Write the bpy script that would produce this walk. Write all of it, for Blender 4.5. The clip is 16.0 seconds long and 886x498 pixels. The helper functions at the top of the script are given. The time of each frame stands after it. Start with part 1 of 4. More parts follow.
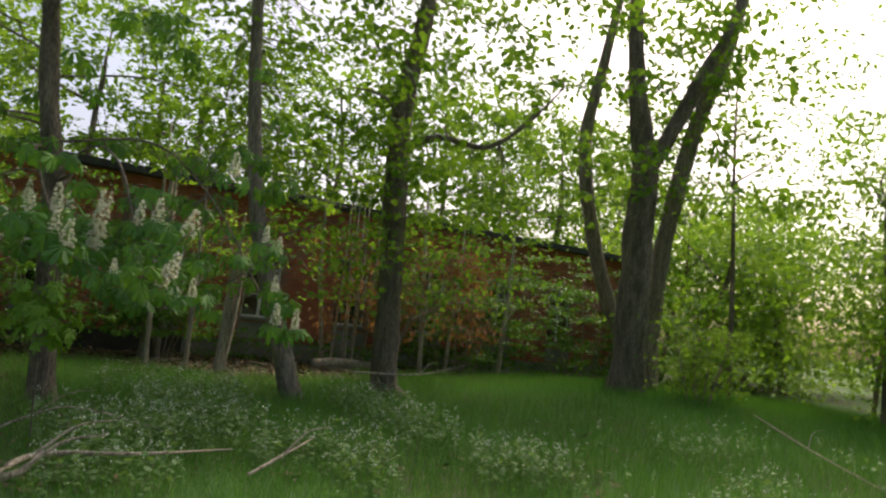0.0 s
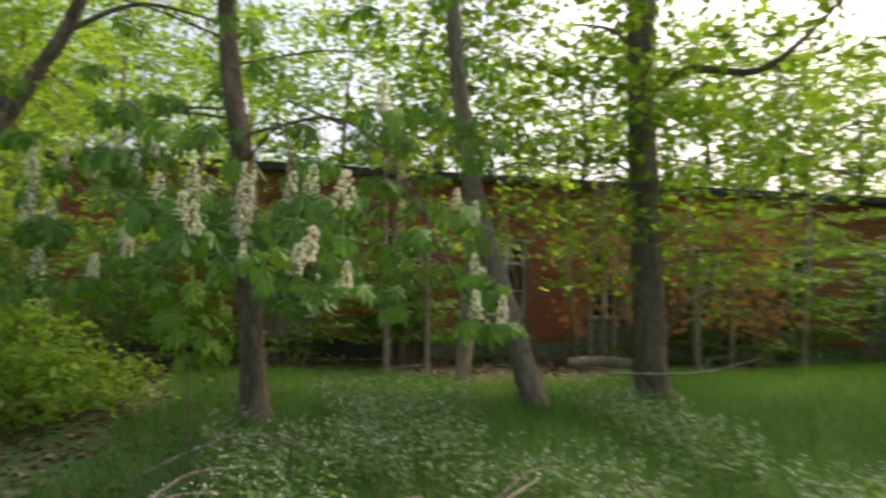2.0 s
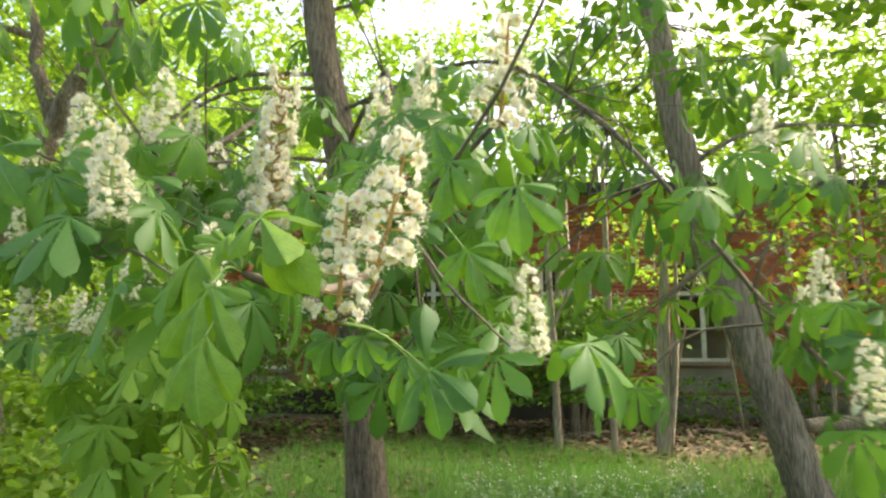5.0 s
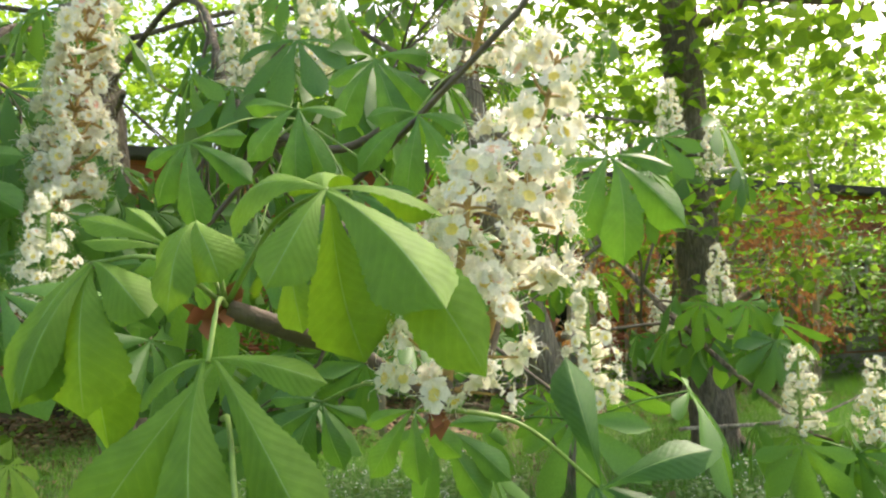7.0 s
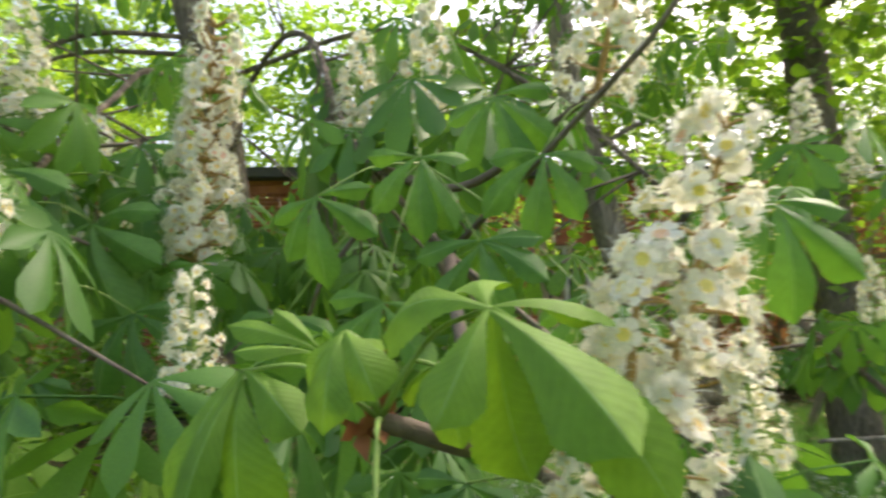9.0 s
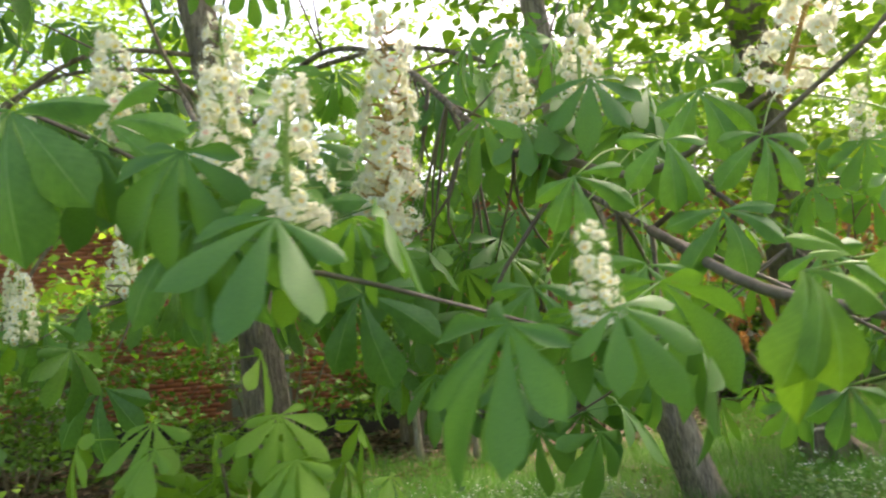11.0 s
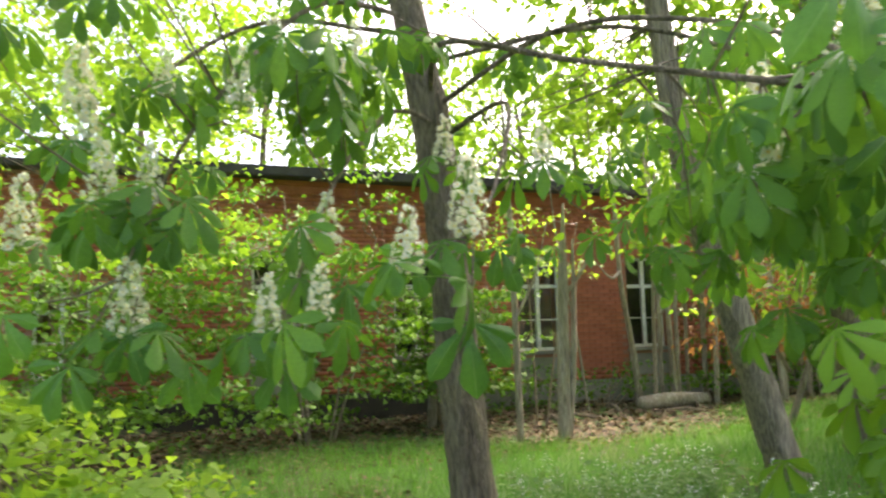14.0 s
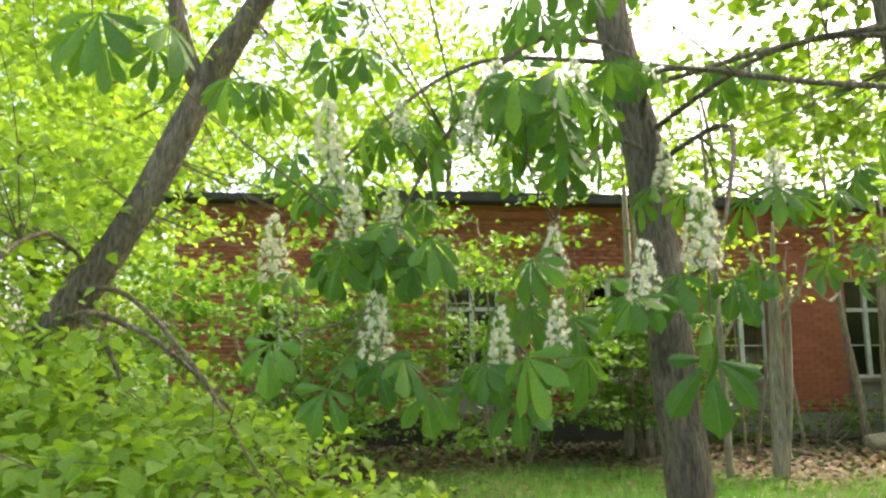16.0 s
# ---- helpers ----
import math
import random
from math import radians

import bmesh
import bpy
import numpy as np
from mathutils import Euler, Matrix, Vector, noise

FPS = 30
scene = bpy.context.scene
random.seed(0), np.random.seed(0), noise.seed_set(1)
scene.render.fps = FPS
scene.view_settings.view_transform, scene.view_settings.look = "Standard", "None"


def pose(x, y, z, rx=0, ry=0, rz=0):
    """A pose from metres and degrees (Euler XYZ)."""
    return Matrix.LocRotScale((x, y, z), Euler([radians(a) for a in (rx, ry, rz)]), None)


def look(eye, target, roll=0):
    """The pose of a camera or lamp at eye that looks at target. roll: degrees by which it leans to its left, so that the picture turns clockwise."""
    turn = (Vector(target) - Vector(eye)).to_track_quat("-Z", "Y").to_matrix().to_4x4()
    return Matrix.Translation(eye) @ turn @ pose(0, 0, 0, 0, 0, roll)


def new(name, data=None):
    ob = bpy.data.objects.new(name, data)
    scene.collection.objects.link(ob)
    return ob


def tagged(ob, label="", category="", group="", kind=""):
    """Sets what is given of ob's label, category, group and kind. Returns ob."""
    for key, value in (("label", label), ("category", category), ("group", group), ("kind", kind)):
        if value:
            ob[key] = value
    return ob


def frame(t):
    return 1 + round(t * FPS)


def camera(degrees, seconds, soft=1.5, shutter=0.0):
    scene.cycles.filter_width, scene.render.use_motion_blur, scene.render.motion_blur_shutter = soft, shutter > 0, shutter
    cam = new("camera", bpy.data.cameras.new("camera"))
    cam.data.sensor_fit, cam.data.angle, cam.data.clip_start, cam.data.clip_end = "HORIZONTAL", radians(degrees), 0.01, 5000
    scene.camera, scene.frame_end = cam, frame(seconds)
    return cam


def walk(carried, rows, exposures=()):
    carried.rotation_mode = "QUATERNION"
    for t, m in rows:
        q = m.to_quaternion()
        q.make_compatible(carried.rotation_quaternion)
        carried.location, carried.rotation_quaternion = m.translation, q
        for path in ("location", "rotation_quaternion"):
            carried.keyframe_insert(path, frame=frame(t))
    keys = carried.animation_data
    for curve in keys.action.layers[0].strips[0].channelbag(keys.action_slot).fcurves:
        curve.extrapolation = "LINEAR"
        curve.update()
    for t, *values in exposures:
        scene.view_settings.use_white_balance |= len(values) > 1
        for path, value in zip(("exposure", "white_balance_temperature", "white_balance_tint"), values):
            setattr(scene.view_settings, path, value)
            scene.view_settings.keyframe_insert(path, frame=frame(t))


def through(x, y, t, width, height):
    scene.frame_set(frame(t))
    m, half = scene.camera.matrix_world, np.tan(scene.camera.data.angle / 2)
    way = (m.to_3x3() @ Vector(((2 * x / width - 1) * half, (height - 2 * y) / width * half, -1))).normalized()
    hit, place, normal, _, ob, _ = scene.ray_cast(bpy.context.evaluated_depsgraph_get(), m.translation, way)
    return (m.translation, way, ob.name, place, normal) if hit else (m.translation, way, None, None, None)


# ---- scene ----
# camera and walk
cam = camera(65.0, 16.0, soft=2.2, shutter=0.5)
walk(cam, [
    (0.0, pose(1.630, -5.740, 1.566, 95.59, -6.12, -30.93)),
    (0.5, pose(1.907, -5.348, 1.567, 94.19, -3.04, -30.14)),
    (1.0, pose(2.265, -4.866, 1.496, 95.88, -1.18, -27.49)),
    (1.5, pose(2.536, -4.421, 1.476, 94.62, -2.33, -18.52)),
    (2.0, pose(2.734, -3.910, 1.475, 93.83, -1.76, -9.08)),
    (2.5, pose(2.914, -3.297, 1.494, 94.83, -2.91, 1.65)),
    (3.0, pose(2.917, -2.755, 1.496, 94.47, 0.88, 4.62)),
    (5.5, pose(2.588, -0.627, 1.567, 97.29, -0.83, 1.79)),
    (6.0, pose(2.430, -0.423, 1.601, 94.98, 1.65, -13.09)),
    (6.5, pose(2.388, -0.395, 1.623, 95.04, 0.03, -18.28)),
    (7.0, pose(2.363, -0.423, 1.629, 94.79, 0.74, -18.27)),
    (7.5, pose(2.368, -0.451, 1.665, 94.30, 0.95, -18.19)),
    (8.0, pose(2.377, -0.431, 1.681, 94.92, 0.62, -18.65)),
    (8.5, pose(2.358, -0.410, 1.684, 95.24, 1.85, -15.73)),
    (9.0, pose(2.339, -0.380, 1.699, 95.27, 2.25, -9.48)),
    (9.5, pose(2.322, -0.324, 1.692, 95.57, 1.59, -2.82)),
    (12.0, pose(1.193, -0.428, 1.558, 97.44, 4.68, -22.96)),
    (12.5, pose(0.895, -0.215, 1.518, 96.29, 2.20, -22.94)),
    (13.0, pose(0.686, -0.153, 1.512, 96.28, 1.37, -23.18)),
    (13.5, pose(0.460, -0.058, 1.534, 96.44, 0.61, -22.06)),
    (14.0, pose(0.224, 0.029, 1.506, 96.59, 1.46, -20.75)),
    (14.5, pose(0.109, 0.030, 1.515, 96.41, -0.26, -14.00)),
    (15.0, pose(0.064, 0.015, 1.513, 96.77, -0.27, -8.94)),
    (15.5, pose(0.014, 0.021, 1.522, 97.26, 0.31, -5.66)),
    (16.0, pose(0.001, 0.001, 1.561, 98.39, 0.26, -6.21)),
], exposures=[(0.0, 0.55, 6700, 18), (1.5, 0.9, 6900, 20), (2.5, 1.4, 7200, 22), (3.2, 1.75, 7200, 21), (5.3, 2.2, 7000, 18), (9.7, 1.75, 6800, 18), (11.8, 2.3, 6900, 18), (16.0, 2.45, 6900, 19)])

# world and sun: a hazy bright sky over a shaded wood
world = bpy.data.worlds.new("sky")
scene.world = world
world.use_nodes = True
wn = world.node_tree.nodes
sky = wn.new("ShaderNodeTexSky")
sky.sky_type = "NISHITA"
sky.sun_disc = False
sky.sun_elevation = radians(48)
sky.sun_rotation = radians(60)
sky.air_density = 1.0
sky.dust_density = 6.0
sky.ozone_density = 0.6
wn["Background"].inputs["Strength"].default_value = 0.15
world.node_tree.links.new(sky.outputs[0], wn["Background"].inputs[0])
sun_data = bpy.data.lights.new("sun", "SUN")
sun_data.energy = 1.5
sun_data.angle = radians(10)
sun_data.color = (1.0, 0.95, 0.86)
sun = new("sun", sun_data)
sun.matrix_world = look((0, 0, 30), (0 - 30 * math.cos(radians(48)) * math.sin(radians(60)), 0 - 30 * math.cos(radians(48)) * math.cos(radians(60)), 30 - 30 * math.sin(radians(48))))

rng = np.random.default_rng(7)


# ---- materials ----
def nodes_of(name):
    m = bpy.data.materials.new(name)
    m.use_nodes = True
    nt = m.node_tree
    return m, nt, nt.nodes["Principled BSDF"]


def ramp(nt, fac, stops):
    r = nt.nodes.new("ShaderNodeValToRGB")
    while len(r.color_ramp.elements) < len(stops):
        r.color_ramp.elements.new(0.5)
    for e, (p, c) in zip(r.color_ramp.elements, stops):
        e.position, e.color = p, (*c, 1)
    nt.links.new(fac, r.inputs[0])
    return r.outputs[0]


def noise_tex(nt, scale, detail=4.0, stretch=(1, 1, 1), rough=0.6):
    co = nt.nodes.new("ShaderNodeTexCoord")
    mp = nt.nodes.new("ShaderNodeMapping")
    mp.inputs["Scale"].default_value = stretch
    nt.links.new(co.outputs["Object"], mp.inputs[0])
    n = nt.nodes.new("ShaderNodeTexNoise")
    n.inputs["Scale"].default_value, n.inputs["Detail"].default_value, n.inputs["Roughness"].default_value = scale, detail, rough
    nt.links.new(mp.outputs[0], n.inputs["Vector"])
    return n.outputs[0]


def mix(nt, fac, a, b, kind="MIX"):
    m = nt.nodes.new("ShaderNodeMix")
    m.data_type, m.blend_type = "RGBA", kind
    if isinstance(fac, float):
        m.inputs[0].default_value = fac
    else:
        nt.links.new(fac, m.inputs[0])
    for s, v in ((m.inputs[6], a), (m.inputs[7], b)):
        if isinstance(v, tuple):
            s.default_value = (*v, 1)
        else:
            nt.links.new(v, s)
    return m.outputs[2]


def bump(nt, bsdf, height, strength=0.4, distance=0.01):
    b = nt.nodes.new("ShaderNodeBump")
    b.inputs["Strength"].default_value, b.inputs["Distance"].default_value = strength, distance
    nt.links.new(height, b.inputs["Height"])
    nt.links.new(b.outputs[0], bsdf.inputs["Normal"])


def surface(name, low, high, scale=6.0, rough=0.85, fine=60.0, stretch=(1, 1, 1), relief=0.4, depth=0.01, island=0.0, crack=0.0):
    """A rough natural surface: two tones mixed at two scales, with relief."""
    m, nt, b = nodes_of(name)
    big = ramp(nt, noise_tex(nt, scale, 5, stretch), [(0.3, low), (0.7, high)])
    f = noise_tex(nt, fine, 4, stretch)
    grain = ramp(nt, f, [(0.25 + crack * 0.16, (0.55 - crack * 0.3,) * 3), (0.75 - crack * 0.18, (1.25 + crack * 0.1,) * 3)])
    col = mix(nt, 0.7, big, grain, "MULTIPLY")
    if island:
        g = nt.nodes.new("ShaderNodeNewGeometry")
        ad = nt.nodes.new("ShaderNodeMath")
        ad.operation = "ADD"
        nt.links.new(g.outputs["Random Per Island"], ad.inputs[0])
        nt.links.new(nt.nodes.new("ShaderNodeObjectInfo").outputs["Random"], ad.inputs[1])
        fr = nt.nodes.new("ShaderNodeMath")
        fr.operation = "FRACT"
        nt.links.new(ad.outputs[0], fr.inputs[0])
        tint = ramp(nt, fr.outputs[0], [(0.0, (1 - island,) * 3), (1.0, (1 + island,) * 3)])
        col = mix(nt, 1.0, col, tint, "MULTIPLY")
    nt.links.new(col, b.inputs["Base Color"])
    b.inputs["Roughness"].default_value = rough
    bump(nt, b, f, relief, depth)
    return m


def leaf_material(name, tones, rough=0.45, through=0.45, vein=90.0, per_object=False, glow=(1.4, 1.4, 0.5), veins=False):
    """Leaf blades: each one a tone of its own, letting light through."""
    m, nt, b = nodes_of(name)
    if per_object:
        rnd = nt.nodes.new("ShaderNodeObjectInfo").outputs["Random"]
    else:
        rnd = nt.nodes.new("ShaderNodeNewGeometry").outputs["Random Per Island"]
    k = len(tones) - 1
    col = ramp(nt, rnd, [(i / k, c) for i, c in enumerate(tones)])
    f = noise_tex(nt, vein, 3)
    blotch = ramp(nt, f, [(0.3, (0.8, 0.82, 0.75)), (0.7, (1.12, 1.1, 1.1))])
    col = mix(nt, 0.8, col, blotch, "MULTIPLY")
    nt.links.new(col, b.inputs["Base Color"])
    b.inputs["Roughness"].default_value = rough + 0.12
    b.inputs["Specular IOR Level"].default_value = 0.32
    if veins:
        uv = nt.nodes.new("ShaderNodeUVMap")
        sep = nt.nodes.new("ShaderNodeSeparateXYZ")
        nt.links.new(uv.outputs[0], sep.inputs[0])

        def calc(op, x, y=None):
            n = nt.nodes.new("ShaderNodeMath")
            n.operation = op
            for k, q in enumerate((x, y)):
                if isinstance(q, (int, float)):
                    n.inputs[k].default_value = q
                elif q is not None:
                    nt.links.new(q, n.inputs[k])
            return n.outputs[0]

        out = calc("ABSOLUTE", sep.outputs[0])
        run = calc("SUBTRACT", calc("MULTIPLY", sep.outputs[1], 13.0), calc("MULTIPLY", out, 2.6))
        rib = calc("ABSOLUTE", calc("SUBTRACT", calc("FRACT", run), 0.5))
        lines = ramp(nt, rib, [(0.0, (0.0,) * 3), (0.34, (0.7,) * 3), (0.5, (1.0,) * 3)])
        tone = ramp(nt, rib, [(0.0, (0.97, 0.98, 0.96)), (0.42, (1.0,) * 3), (0.5, (1.12, 1.08, 1.05))])
        col = mix(nt, 1.0, col, tone, "MULTIPLY")
        nt.links.new(col, b.inputs["Base Color"])
        bump(nt, b, mix(nt, 0.35, lines, f), 0.3, 0.0008)
    else:
        bump(nt, b, f, 0.25, 0.002)
    tr = nt.nodes.new("ShaderNodeBsdfTranslucent")
    warm = mix(nt, 1.0, col, glow, "MULTIPLY")
    nt.links.new(warm, tr.inputs[0])
    mx = nt.nodes.new("ShaderNodeMixShader")
    mx.inputs[0].default_value = through
    nt.links.new(b.outputs[0], mx.inputs[1])
    nt.links.new(tr.outputs[0], mx.inputs[2])
    nt.links.new(mx.outputs[0], nt.nodes["Material Output"].inputs[0])
    return m


def plain(name, color, rough=0.6, metallic=0.0, fine=40.0, amount=0.25):
    m, nt, b = nodes_of(name)
    f = noise_tex(nt, fine, 4)
    g = ramp(nt, f, [(0.3, (1 - amount,) * 3), (0.7, (1 + amount,) * 3)])
    nt.links.new(mix(nt, 1.0, g, color, "MULTIPLY"), b.inputs["Base Color"])
    b.inputs["Roughness"].default_value, b.inputs["Metallic"].default_value = rough, metallic
    bump(nt, b, f, 0.2, 0.002)
    return m


BARK = surface("bark_grey_brown", (0.12, 0.095, 0.065), (0.35, 0.28, 0.195), 2.2, 0.95, 14.0, (3, 3, 0.8), 1.0, 0.08, 0.0, 0.6)
BARK_LIGHT = surface("bark_pale", (0.18, 0.145, 0.1), (0.4, 0.33, 0.24), 3.0, 0.95, 18.0, (3, 3, 0.3), 1.0, 0.05, 0.0, 0.7)
BARK_DEAD = surface("bleached_wood", (0.28, 0.23, 0.16), (0.52, 0.46, 0.36), 3.0, 0.9, 22.0, (3, 3, 0.3), 1.0, 0.04, 0.0, 0.7)
TWIG = surface("twig_bark", (0.1, 0.075, 0.05), (0.22, 0.18, 0.13), 8.0, 0.8, 80.0)
LEAF_CHESTNUT = leaf_material("chestnut_leaf", [(0.07, 0.17, 0.035), (0.1, 0.23, 0.04), (0.145, 0.3, 0.05)], 0.4, 0.46, 90.0, False, (1.35, 1.35, 0.4))
LEAF_LINDEN = leaf_material("linden_leaf", [(0.16, 0.29, 0.04), (0.22, 0.37, 0.058), (0.29, 0.44, 0.09)], 0.55, 0.5)
LEAF_WOOD = leaf_material("woodland_leaf", [(0.1, 0.2, 0.03), (0.16, 0.29, 0.04), (0.22, 0.36, 0.06)], 0.55, 0.55)
LEAF_MAPLE = leaf_material("maple_leaf", [(0.07, 0.16, 0.025), (0.11, 0.23, 0.035), (0.16, 0.3, 0.045)], 0.5, 0.38, 60.0, False, (1.2, 1.3, 0.4))
PETAL = leaf_material("chestnut_petal", [(0.9, 0.89, 0.76), (0.92, 0.92, 0.84), (0.92, 0.9, 0.72)], 0.6, 0.48, 90.0, False, (1.0, 1.0, 0.97))
STALK = plain("leaf_stalk", (0.2, 0.32, 0.06), 0.5)
SCALE_BROWN = plain("bud_scale", (0.3, 0.1, 0.035), 0.7)
BRICK = surface("red_brick", (0.3, 0.085, 0.045), (0.46, 0.16, 0.085), 2.0, 0.92, 50.0, (1, 1, 1), 0.5, 0.004, 0.14)
MORTAR = surface("mortar", (0.24, 0.11, 0.075), (0.36, 0.19, 0.13), 4.0, 0.95, 80.0)
PLINTH_BLACK = surface("near_black_plinth", (0.02, 0.018, 0.016), (0.06, 0.05, 0.04), 1.5, 0.9, 40.0)
CONCRETE = surface("weathered_concrete", (0.17, 0.17, 0.14), (0.32, 0.31, 0.27), 1.5, 0.95, 40.0)
ROOFING = surface("roofing_felt", (0.03, 0.03, 0.03), (0.07, 0.065, 0.06), 2.0, 0.9, 40.0)
WHITE_PAINT = surface("flaking_white_paint", (0.5, 0.5, 0.48), (0.75, 0.75, 0.73), 9.0, 0.6, 60.0)


def forest_floor():
    """Dark soil with patches of low moss and grass."""
    m, nt, b = nodes_of("forest_floor")
    soil = ramp(nt, noise_tex(nt, 5.0, 6), [(0.3, (0.05, 0.038, 0.024)), (0.7, (0.13, 0.1, 0.065))])
    green = ramp(nt, noise_tex(nt, 9.0, 6), [(0.3, (0.045, 0.1, 0.02)), (0.7, (0.1, 0.19, 0.04))])
    where = ramp(nt, noise_tex(nt, 0.45, 5), [(0.36, (0, 0, 0)), (0.52, (1, 1, 1))])
    col = mix(nt, where, soil, green)
    nt.links.new(col, b.inputs["Base Color"])
    b.inputs["Roughness"].default_value = 1.0
    bump(nt, b, noise_tex(nt, 25.0, 6), 0.9, 0.03)
    return m


SOIL = forest_floor()
GRASS = leaf_material("grass_blade", [(0.06, 0.17, 0.032), (0.09, 0.24, 0.045), (0.14, 0.3, 0.07)], 0.5, 0.38, 20.0)
LITTER = leaf_material("dead_leaf", [(0.045, 0.032, 0.022), (0.12, 0.085, 0.052), (0.3, 0.22, 0.145)], 0.8, 0.1)
DEADLEAF = leaf_material("withered_leaf", [(0.2, 0.09, 0.05), (0.33, 0.17, 0.1)], 0.8, 0.25)
WHITE_BLOOM = leaf_material("white_bloom", [(0.75, 0.77, 0.7), (0.85, 0.86, 0.8)], 0.6, 0.3, 90.0, False, (1.0, 1.0, 0.95))
HERB = leaf_material("herb_leaf", [(0.12, 0.22, 0.08), (0.18, 0.3, 0.12)], 0.5, 0.4)
# near-black: the shade of the unlit rooms put into the colour
DARK = plain("interior_shade_black", (0.025, 0.024, 0.022), 0.9)


def glass_material():
    m, nt, b = nodes_of("old_window_glass")
    b.inputs["Base Color"].default_value = (0.9, 0.95, 0.95, 1)
    b.inputs["Roughness"].default_value = 0.04
    b.inputs["Transmission Weight"].default_value = 1.0
    b.inputs["IOR"].default_value = 1.5
    bump(nt, b, noise_tex(nt, 3.0, 2), 0.05, 0.02)
    return m


GLASS = glass_material()



# ---- mesh helpers ----
def mesh_object(name, verts, faces, material, parent=None, label="", smooth=False):
    me = bpy.data.meshes.new(name)
    me.from_pydata(verts if isinstance(verts, list) else verts.tolist(), [], faces if isinstance(faces, list) else faces.tolist())
    me.materials.append(material)
    if smooth:
        me.shade_smooth()
    ob = new(name, me)
    if parent is not None:
        ob.parent = parent
    if label:
        ob["label"] = label
    return ob


def part(name, bm, material, parent=None, label="", smooth=False):
    me = bpy.data.meshes.new(name)
    bm.to_mesh(me)
    bm.free()
    me.materials.append(material)
    if smooth:
        me.shade_smooth()
    ob = new(name, me)
    if parent is not None:
        ob.parent = parent
    if label:
        ob["label"] = label
    return ob


def boxes(list_of_boxes, bevel=0.0):
    """One bmesh of axis-aligned boxes given as (x0, x1, y0, y1, z0, z1)."""
    bm = bmesh.new()
    for x0, x1, y0, y1, z0, z1 in list_of_boxes:
        m = Matrix.Translation(((x0 + x1) / 2, (y0 + y1) / 2, (z0 + z1) / 2)) @ Matrix.Diagonal((x1 - x0, y1 - y0, z1 - z0, 1))
        bmesh.ops.create_cube(bm, size=1.0, matrix=m)
    if bevel:
        bmesh.ops.bevel(bm, geom=bm.edges[:], offset=bevel, segments=2, affect="EDGES")
    return bm


def smooth_path(points, n):
    """n points on a smooth curve through the points."""
    p = np.array(points, float)
    p = np.vstack([2 * p[0] - p[1], p, 2 * p[-1] - p[-2]])
    out = []
    for u in np.linspace(0, len(p) - 3 - 1e-6, n):
        i = int(u)
        f = u - i
        a, b, c, d = p[i:i + 4]
        out.append(0.5 * (2 * b + (c - a) * f + (2 * a - 5 * b + 4 * c - d) * f * f + (3 * b - a - 3 * c + d) * f ** 3))
    return np.array(out)


def tube(points, radii, sides=8, rough=0.0, steps=None, flare=0.0):
    """Vertices and faces of a tapered, slightly knobbly tube through the points."""
    n = steps or max(4, len(points) * 3)
    c = smooth_path(points, n)
    r = np.interp(np.linspace(0, 1, n), np.linspace(0, 1, len(radii)), radii)
    v, fs = [], []
    for i in range(n):
        t = c[min(i + 1, n - 1)] - c[max(i - 1, 0)]
        t = t / (np.linalg.norm(t) + 1e-9)
        s = np.cross(t, (0.13, 1.0, 0.07) if abs(t[1]) < 0.9 else (1, 0, 0.1))
        s /= np.linalg.norm(s)
        q = np.cross(t, s)
        for k in range(sides):
            a = 2 * math.pi * k / sides
            d = s * math.cos(a) + q * math.sin(a)
            w = r[i]
            if flare and i < n * 0.25:
                w *= 1 + flare * (1 - i / (n * 0.25)) ** 2 * (1 + 0.5 * math.sin(a * 3 + 1.3))
            if rough:
                w *= 1 + rough * noise.noise(Vector(c[i] * np.array([2.2, 2.2, 1.2]) + d * 1.3)) + 0.5 * rough * noise.noise(Vector(d * 5 + c[i] * 4)) + 0.35 * rough * noise.noise(Vector(d * 11 + c[i] * 7))
            v.append((c[i] + d * w).tolist())
    for i in range(n - 1):
        for k in range(sides):
            a, b = i * sides + k, i * sides + (k + 1) % sides
            fs.append([a, b, b + sides, a + sides])
    fs.append(list(range(sides))[::-1])
    fs.append([(n - 1) * sides + k for k in range(sides)])
    return v, fs


def joined(tubes):
    v, f = [], []
    for tv, tf in tubes:
        o = len(v)
        v += tv
        f += [[i + o for i in q] for q in tf]
    return v, f


def frames_for(dirs, ups):
    """Rotation matrices whose y axis follows dirs and whose z axis leans to ups."""
    y = dirs / np.linalg.norm(dirs, axis=1, keepdims=True)
    x = np.cross(y, ups)
    x /= np.linalg.norm(x, axis=1, keepdims=True) + 1e-9
    z = np.cross(x, y)
    return np.stack([x, y, z], axis=2)


